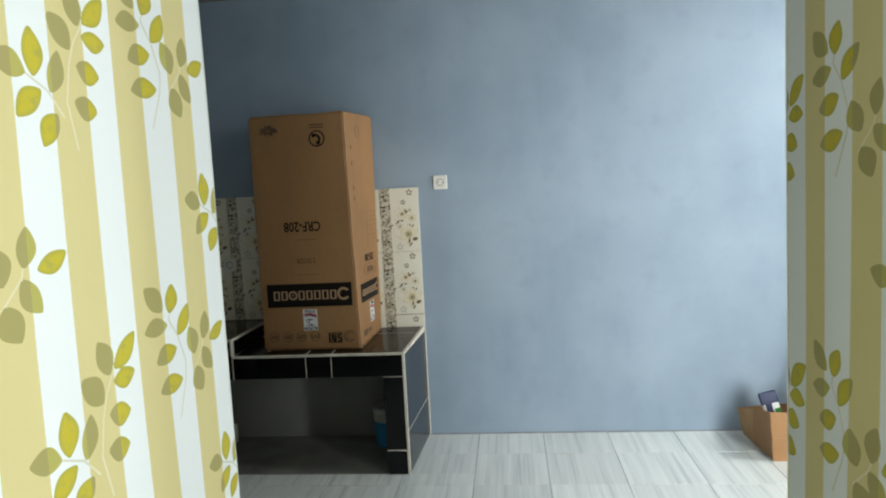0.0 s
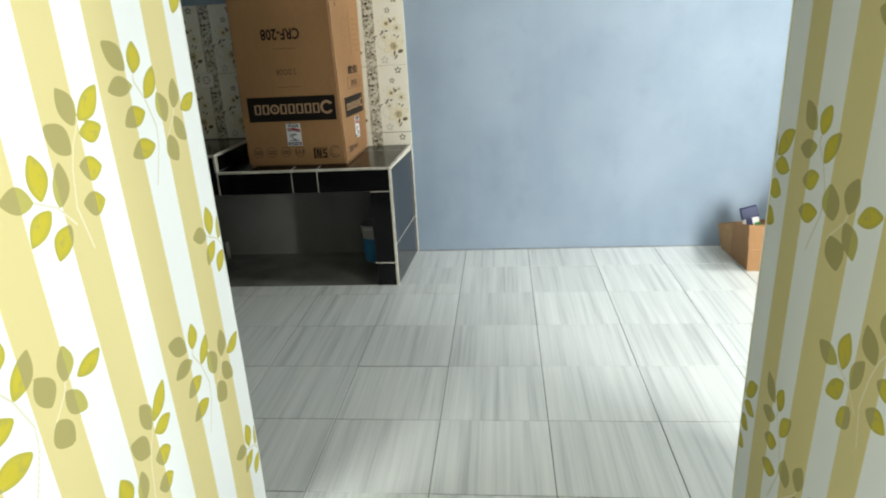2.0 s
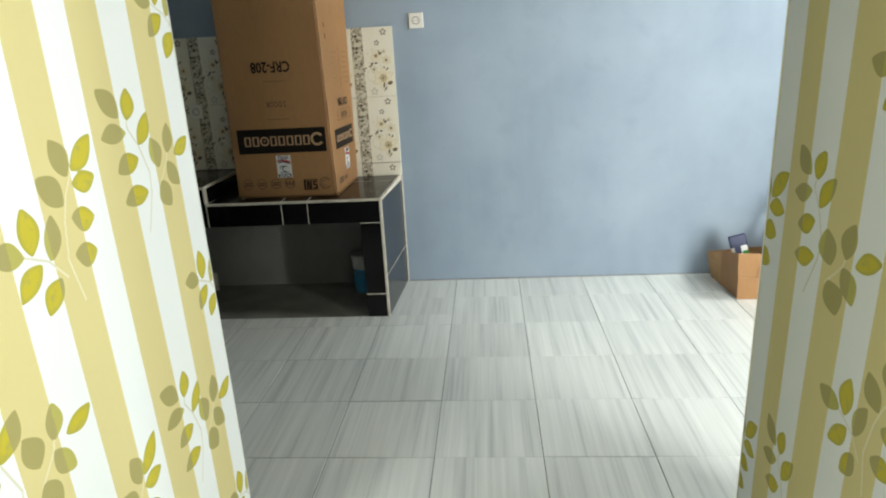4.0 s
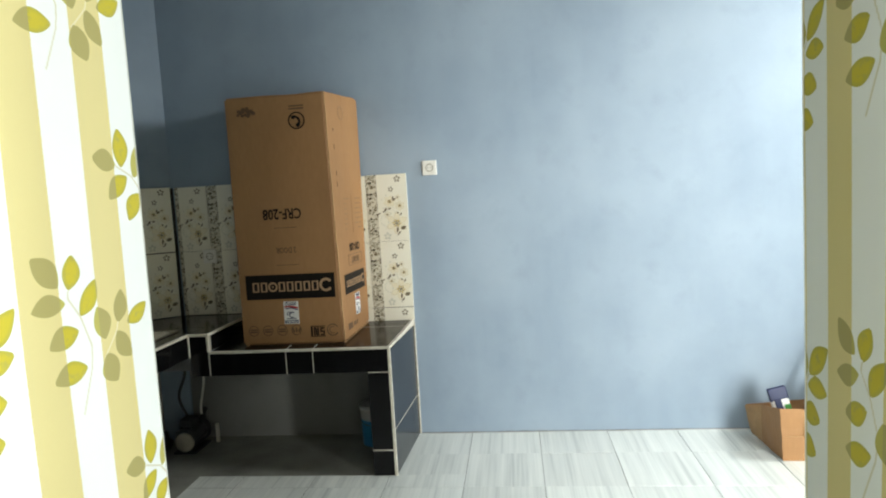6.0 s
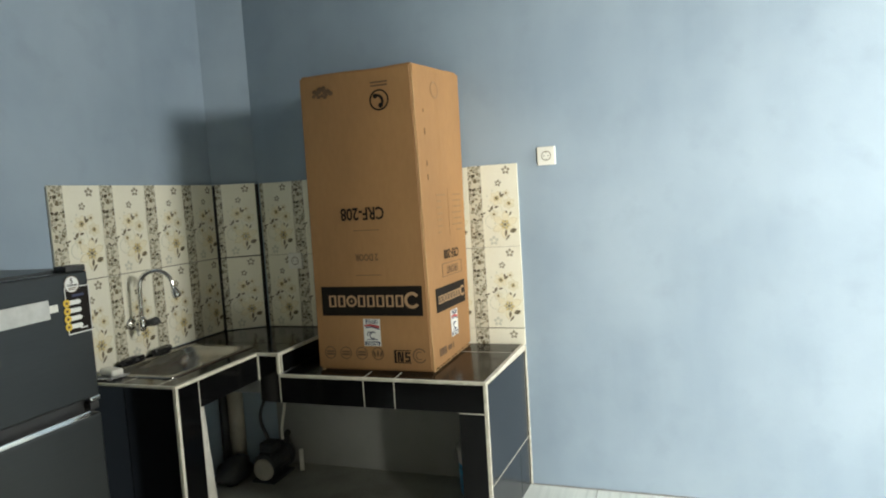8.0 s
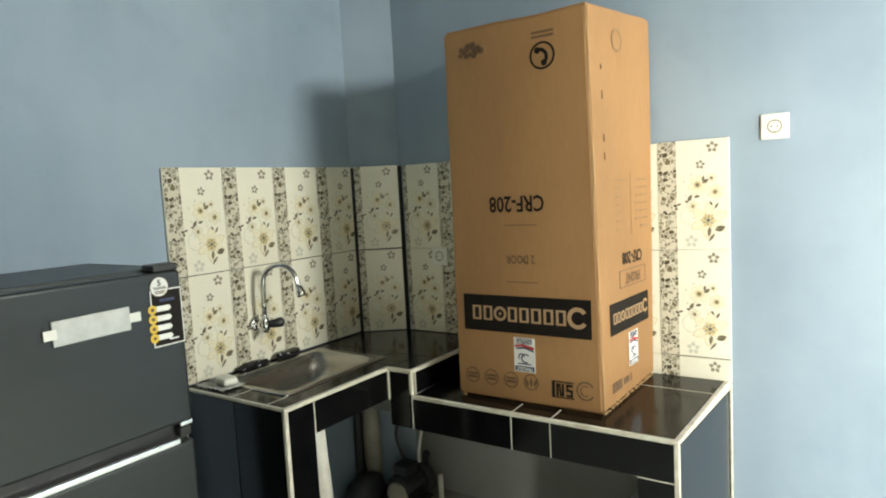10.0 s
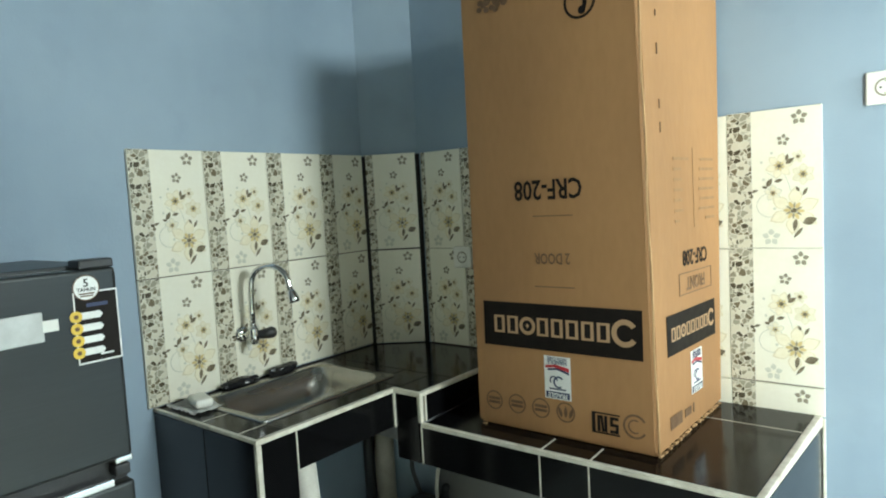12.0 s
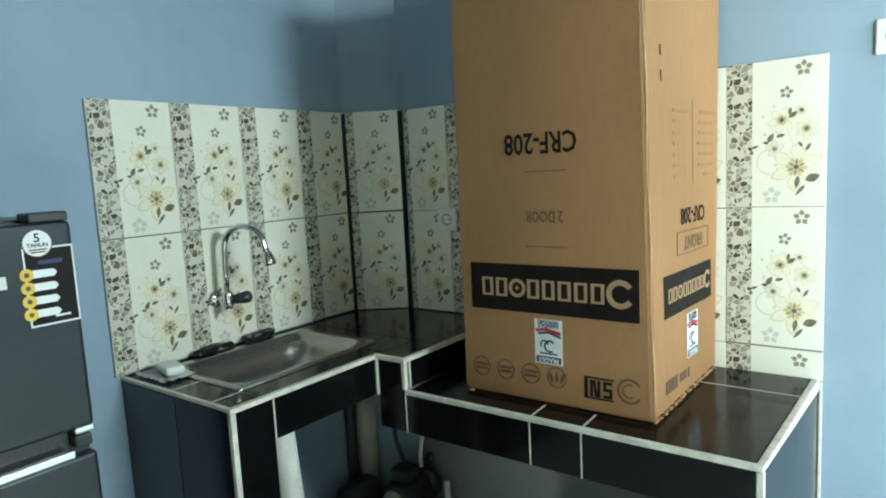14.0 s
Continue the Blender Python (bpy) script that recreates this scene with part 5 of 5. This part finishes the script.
part("pouch_top", boxm(-0.0475, 0.0475, -0.0135, 0.0135, 0.252, 0.323, 0.006, 2), M_NAVY, pk, "navy printed top", m=pose(0, 0, 0, -6, -14, 0))
part("pouch_print", boxm(0.012, 0.044, -0.0185, -0.01, 0.19, 0.225, 0.002), M_GREEN, pk, m=pose(0, 0, 0, -6, -14, 0))
part("pouch_print", boxm(-0.03, 0.004, -0.0185, -0.01, 0.2, 0.262, 0.002), M_NAVY, pk, m=pose(0, 0, 0, -6, -14, 0))
bag = thing("plastic_bag", "crumpled shiny black plastic bag in the carton", "plastic bag", at=(1.64, 3.72, 0.008))
part("bag", soft_lump(0.13, 0.1, 0.145, 2, 0.3, 4), M_BAG, bag)
part("bag_knot", soft_lump(0.055, 0.05, 0.06, 5, 0.4), M_BAG, bag, m=pose(0.085, 0.0, 0.195))
pole = thing("broom_stick", "blue stick with pale dots leaning from the carton on the wall", "stick")
P0, P1 = Vector((1.5, 3.61, 0.012)), Vector((1.808, 3.976, 0.79))
part("stick", tube([P0.lerp(P1, k / 20) for k in range(21)], 0.0125, 12), M_BLUE, pole, smooth=True)
part("end_cap", tube([P1 - (P1 - P0).normalized() * 0.02, P1 + (P1 - P0).normalized() * 0.004], [0.0142, 0.012], 12), M_PUMP, pole)
axis = (P1 - P0).normalized()
s1 = axis.orthogonal().normalized()
s2v = axis.cross(s1)
bm = bmesh.new()
for k in range(54):
    for q in range(4):
        a = q * math.pi / 2 + (k % 2) * math.pi / 4
        rad = math.cos(a) * s1 + math.sin(a) * s2v
        c = P0 + axis * (0.02 + 0.0148 * k) + rad * 0.0126
        tang = axis.cross(rad)
        bm.faces.new([bm.verts.new(c + rad * 0.0003 + 0.0042 * (math.cos(b) * axis + math.sin(b) * tang)) for b in (2 * math.pi * j / 8 for j in range(8))])
part("dots", bm, M_DOT, pole, "pale dots printed on the stick")

# ---- wall tiles ----


def star(bm, x, z, r, mat, n=5, turn=0.0, thin=0.62, thick=0.0004):
    for k in range(n):
        a = turn + 360 * k / n
        plate(bm, leaf(x + 0.25 * r * math.cos(radians(a)), z + 0.25 * r * math.sin(radians(a)), a, r * 0.8, r * thin, 4), mat=mat, thick=thick + 0.0001 * (k % 3))


def flower_print(short=False):
    """Printed sprig: little stars, soft blossoms, one large lily and dark leaves (x from the tile's left, z down from its top)."""
    bm = bmesh.new()

    def blossom(x, z, r, n, turn, wide, under, over, heart, up):
        """Petals with a darker rim, a paler face and a dark heart."""
        star(bm, x, z, r, under, n, turn, wide, 0.0004 + up)
        for k in range(n):
            q = turn + 360 * k / n
            plate(bm, leaf(x + 0.28 * r * math.cos(radians(q)), z + 0.28 * r * math.sin(radians(q)), q, r * 0.68, r * wide * 0.84, 4), mat=over, thick=0.0008 + up + 0.0001 * (k % 3))
        star(bm, x, z, r * 0.42, 5, n, turn + 180 / n, 0.4, 0.0012 + up)
        star(bm, x, z, r * 0.36, 2, n, turn, 0.22, 0.0016 + up)
        plate(bm, disc(x, z, heart * 0.8, 9), mat=0, thick=0.0022)

    def little(x, z, r, rim, turn):
        star(bm, x, z, r, rim, turn=turn, thin=0.66)
        plate(bm, disc(x, z, r * 0.2, 8), mat=6, thick=0.0009)

    little(0.193, -0.03, 0.021, 2, 90)
    if not short:
        little(0.152, -0.09, 0.017, 2, 80)
        for x, z in ((0.122, -0.125), (0.095, -0.15), (0.1, -0.2), (0.128, -0.285)):
            plate(bm, disc(x, z, 0.004, 7), mat=3, thick=0.0004)
        for x, z, r, h in ((0.143, -0.17, 0.042, 0.00012), (0.2, -0.19, 0.026, 0.00018), (0.176, -0.285, 0.066, 0.00024)):
            plate(bm, disc(x, z, r, 20, 0.95), mat=6, thick=h)
        for p, q in (((0.15, -0.175), (0.165, -0.215)), ((0.165, -0.215), (0.178, -0.265)), ((0.11, -0.18), (0.135, -0.2))):
            d = (Vector(q) - Vector(p)).normalized() * 0.0009
            plate(bm, [(p[0] - d.y, p[1] + d.x), (p[0] + d.y, p[1] - d.x), (q[0] + d.y, q[1] - d.x), (q[0] - d.y, q[1] + d.x)], mat=3, thick=0.0003)
        ring(bm, 0.115, -0.275, 0.034, 0.002, 3, 18, 90, 330)
        blossom(0.142, -0.163, 0.036, 6, 15, 0.62, 7, 4, 0.007, 0.00000)
        blossom(0.202, -0.19, 0.03, 6, 30, 0.7, 7, 1, 0.0065, 0.00002)
        blossom(0.19, -0.14, 0.018, 5, 0, 0.7, 7, 1, 0.005, 0.00004)
        blossom(0.125, -0.24, 0.024, 5, 20, 0.75, 3, 1, 0.005, 0.00006)
        for x, z, a, le, w in ((0.158, -0.158, 35, 0.032, 0.016), (0.16, -0.15, 80, 0.024, 0.011), (0.108, -0.222, 60, 0.034, 0.017), (0.128, -0.208, 15, 0.028, 0.013), (0.11, -0.225, 160, 0.018, 0.01),
                               (0.2, -0.328, 20, 0.044, 0.028), (0.183, -0.315, 262, 0.042, 0.016), (0.2, -0.34, 232, 0.044, 0.012), (0.2, -0.25, 60, 0.03, 0.011), (0.192, -0.238, 120, 0.02, 0.01)):
            plate(bm, leaf(x, z, a, le * 0.86, w * 0.8, 5), mat=0, thick=0.00115)
        for x, z, a, le, w in ((0.066, -0.236, 20, 0.021, 0.008), (0.066, -0.24, -70, 0.014, 0.006)):
            plate(bm, leaf(x, z, a, le, w, 5), mat=0, thick=0.0006)
        blossom(0.178, -0.292, 0.066, 6, 25, 0.56, 7, 4, 0.0085, 0.00008)
        little(0.118, -0.368, 0.024, 3, 90)
    return finish("flower_print", bm, [M_DARKPRINT, M_PALEPETAL, M_GREYPRINT, M_LIGHTPRINT, M_PETAL, M_GOLDPRINT, M_HALO, M_RIMPRINT])


def tile_mesh(x0, x1, z0, z1, thick=0.009):
    """A wall tile with its pebble strip at the left; x from its left edge, z down from its top, front towards -y."""
    bm = bmesh.new()
    strip = 0.068
    g, b = 0.0008, 0.0012
    cols = [x0 + g, x1 - g] if not (x0 < strip < x1) else [x0 + g, strip, x1 - g]

    def ringv(inset, y):
        out = []
        for z in (z0 + g + inset, z1 - g - inset):
            out.append([bm.verts.new((min(max(x, x0 + g + inset), x1 - g - inset), y, z)) for x in cols])
        return out

    back, mid, front = ringv(0, 0), ringv(0, -thick + b), ringv(b, -thick)
    for lo, hi in ((back, mid), (mid, front)):
        for i in range(len(cols) - 1):
            bm.faces.new((lo[0][i], lo[0][i + 1], hi[0][i + 1], hi[0][i]))
            bm.faces.new((lo[1][i], hi[1][i], hi[1][i + 1], lo[1][i + 1]))
        bm.faces.new((lo[0][0], hi[0][0], hi[1][0], lo[1][0]))
        bm.faces.new((lo[0][-1], lo[1][-1], hi[1][-1], hi[0][-1]))
    for i in range(len(cols) - 1):
        f = bm.faces.new((front[0][i], front[0][i + 1], front[1][i + 1], front[1][i]))
        f.material_index = 1 if cols[i] < strip - 0.001 else 0
    return finish("wall_tile", bm, [M_CREAM, M_MOSAIC])


FULL, FPRINT, SPRINT = tile_mesh(0, 0.25, -0.4, 0), flower_print(), flower_print(True)
SHORT = tile_mesh(0, 0.25, -0.082, 0)
CUT_END, CUT_FIRST = tile_mesh(0, 0.236, -0.4, 0), tile_mesh(0.045, 0.25, -0.4, 0)
CUT_PIER = tile_mesh(0.028, 0.25, -0.4, 0)
TOP = 1.588


def lay_tile(parent, mesh, m, printed=FPRINT):
    t = part("wall_tile", mesh, None, parent, m=m @ pose(0, 0, 0, random.uniform(-0.15, 0.15), random.uniform(-0.12, 0.12), 0))
    if printed:
        part("flower_print", printed, None, t, m=pose(0, -0.0092, 0))
    return t


random.seed(21)
# west wall: four columns, two rows
for k in range(4):
    for r in range(2):
        lay_tile(wall_w, CUT_END if k == 3 else FULL, pose(WX + 0.003, 2.868 + 0.25 * k, TOP + 0.004 - 0.402 * r, 0, 0, 90))
# slanted pier
pv = Vector((-2.052 - WX, NY - 3.862)).normalized()
ang = math.degrees(math.atan2(pv.y, pv.x))
nrm = Vector((pv.y, -pv.x))
mid = Vector(((WX - 2.052) / 2, (3.862 + NY) / 2)) - pv * 0.139 + nrm * 0.005
for r in range(2):
    lay_tile(chamfer, CUT_PIER, pose(mid.x, mid.y, TOP + 0.004 - 0.404 * r, 0, 0, ang))
for x, y in ((WX + 0.0115, 3.859), (-2.05, NY - 0.0085)):
    part("corner_joint", tube([(x, y, 0.787), (x, y, 1.0), (x + 0.001, y, 1.3), (x, y, TOP - 0.002)], 0.0105, 8), M_DARKJOINT, chamfer, "open black joint beside the slanted tiles")
# north wall: six columns, two rows and a cut row
for k in range(6):
    x = -2.073 + 0.25 * k
    for r in range(2):
        lay_tile(wall_n, CUT_FIRST if k == 0 else FULL, pose(x, NY - 0.003, TOP + (0.003 if k == 5 else 0) - 0.4 * r))
    if k > 1:
        lay_tile(wall_n, SHORT, pose(x, NY - 0.003, TOP - 0.8), SPRINT)
part("tile_bed", boxm(WX, WX + 0.003, 2.868, 3.855, 0.787, TOP - 0.004), M_TILEGROUT, wall_w)
part("bare_render", boxm(-2.04, -0.72, NY - 0.003, NY, 0.0, 0.556), M_CEMENT_DARKWALL, wall_n, "unpainted cement patch under the counter")
part("tile_bed", boxm(-2.03, -0.577, NY - 0.003, NY, 0.715, TOP - 0.004), M_TILEGROUT, wall_n)
part("tile_bed", boxm(0, 0.238, -0.004, 0, 0.787, TOP - 0.002), M_DARKJOINT, chamfer, m=pose(WX, 3.862, 0, 0, 0, ang))

bead = [(-0.58 + 3.76 * k / 110, NY - 0.002, 0.001) for k in range(111)]
part("mortar_bead", tube(bead, [0.004 + 0.005 * abs(noise.noise(Vector((k * 0.35, 2, 7)))) for k in range(111)], 6), M_CONCRETE, wall_n, "rough mortar bead along the floor")

# ---- floor tiles ----
SIDE, GAP = 0.4, 0.0028


def floor_tile_mesh(w, d):
    bm = bmesh.new()
    b = 0.0012
    lo = [bm.verts.new((x, y, -0.006)) for x, y in ((0, 0), (w, 0), (w, d), (0, d))]
    mi = [bm.verts.new((x, y, -b)) for x, y in ((0, 0), (w, 0), (w, d), (0, d))]
    hi = [bm.verts.new((x, y, 0)) for x, y in ((b, b), (w - b, b), (w - b, d - b), (b, d - b))]
    for a, c in ((lo, mi), (mi, hi)):
        for k in range(4):
            bm.faces.new((a[k], a[(k + 1) % 4], c[(k + 1) % 4], c[k]))
    bm.faces.new(hi)
    return finish("floor_tile", bm, M_FLOOR)


BARE = ((LX1 - 0.02, LY + 0.012), (SX - 0.012, SYE + 0.1))  # the floor under the counters was never tiled


def cut_away(cell, ex, ey):
    """What is left of a cell once the corner west of ex and north of ey is taken out."""
    x0, x1, y0, y1 = cell
    if x0 >= ex or y1 <= ey:
        return [cell]
    left = [(x0, x1, y0, ey)] if y0 < ey else []
    return left + ([(ex, x1, max(y0, ey), y1)] if x1 > ex else [])


random.seed(33)
made = {}
gx, gy = [WX + 0.001] + [-0.26 + SIDE * k for k in range(-4, 9)] + [EX - 0.001], [-3.598] + [2.08 + SIDE * k for k in range(-14, 5)] + [NY - 0.001]
rest = bmesh.new()
for x0, x1 in zip(gx, gx[1:]):
    for y0, y1 in zip(gy, gy[1:]):
        w, d = round(x1 - x0 - GAP, 4), round(y1 - y0 - GAP, 4)
        if w < 0.01 or d < 0.01:
            continue
        if y0 < 1.2:
            add_box(rest, x0 + GAP / 2, x1 - GAP / 2, y0 + GAP / 2, y1 - GAP / 2, -0.006, 0)
            continue
        pieces = [(x0, x1, y0, y1)]
        for ex, ey in BARE:
            pieces = [q for p in pieces for q in cut_away(p, ex, ey)]
        for a, b, c, e in pieces:
            w, d = round(b - a - GAP, 4), round(e - c - GAP, 4)
            if w < 0.012 or d < 0.012:
                continue
            if (w, d) not in made:
                made[w, d] = floor_tile_mesh(w, d)
            part("floor_tile", made[w, d], None, floor, m=pose(a + GAP / 2, c + GAP / 2, random.uniform(-0.0006, 0.0004), random.uniform(-0.12, 0.12), random.uniform(-0.12, 0.12), 0))
bm = boxm(WX, LX1 - 0.02, LY + 0.012, NY, -0.003, -0.0004)
part("bare_screed", bm, M_SCREED, floor, "bare dark cement left untiled under the counters")
part("bare_screed", boxm(WX, SX - 0.012, SYE + 0.1, LY + 0.011, -0.003, -0.0004), M_SCREED, floor)
tagged(part("far_floor_tiles", rest, M_FLOOR, floor, "pale striped floor tiles of the front room"), kind="stuff")
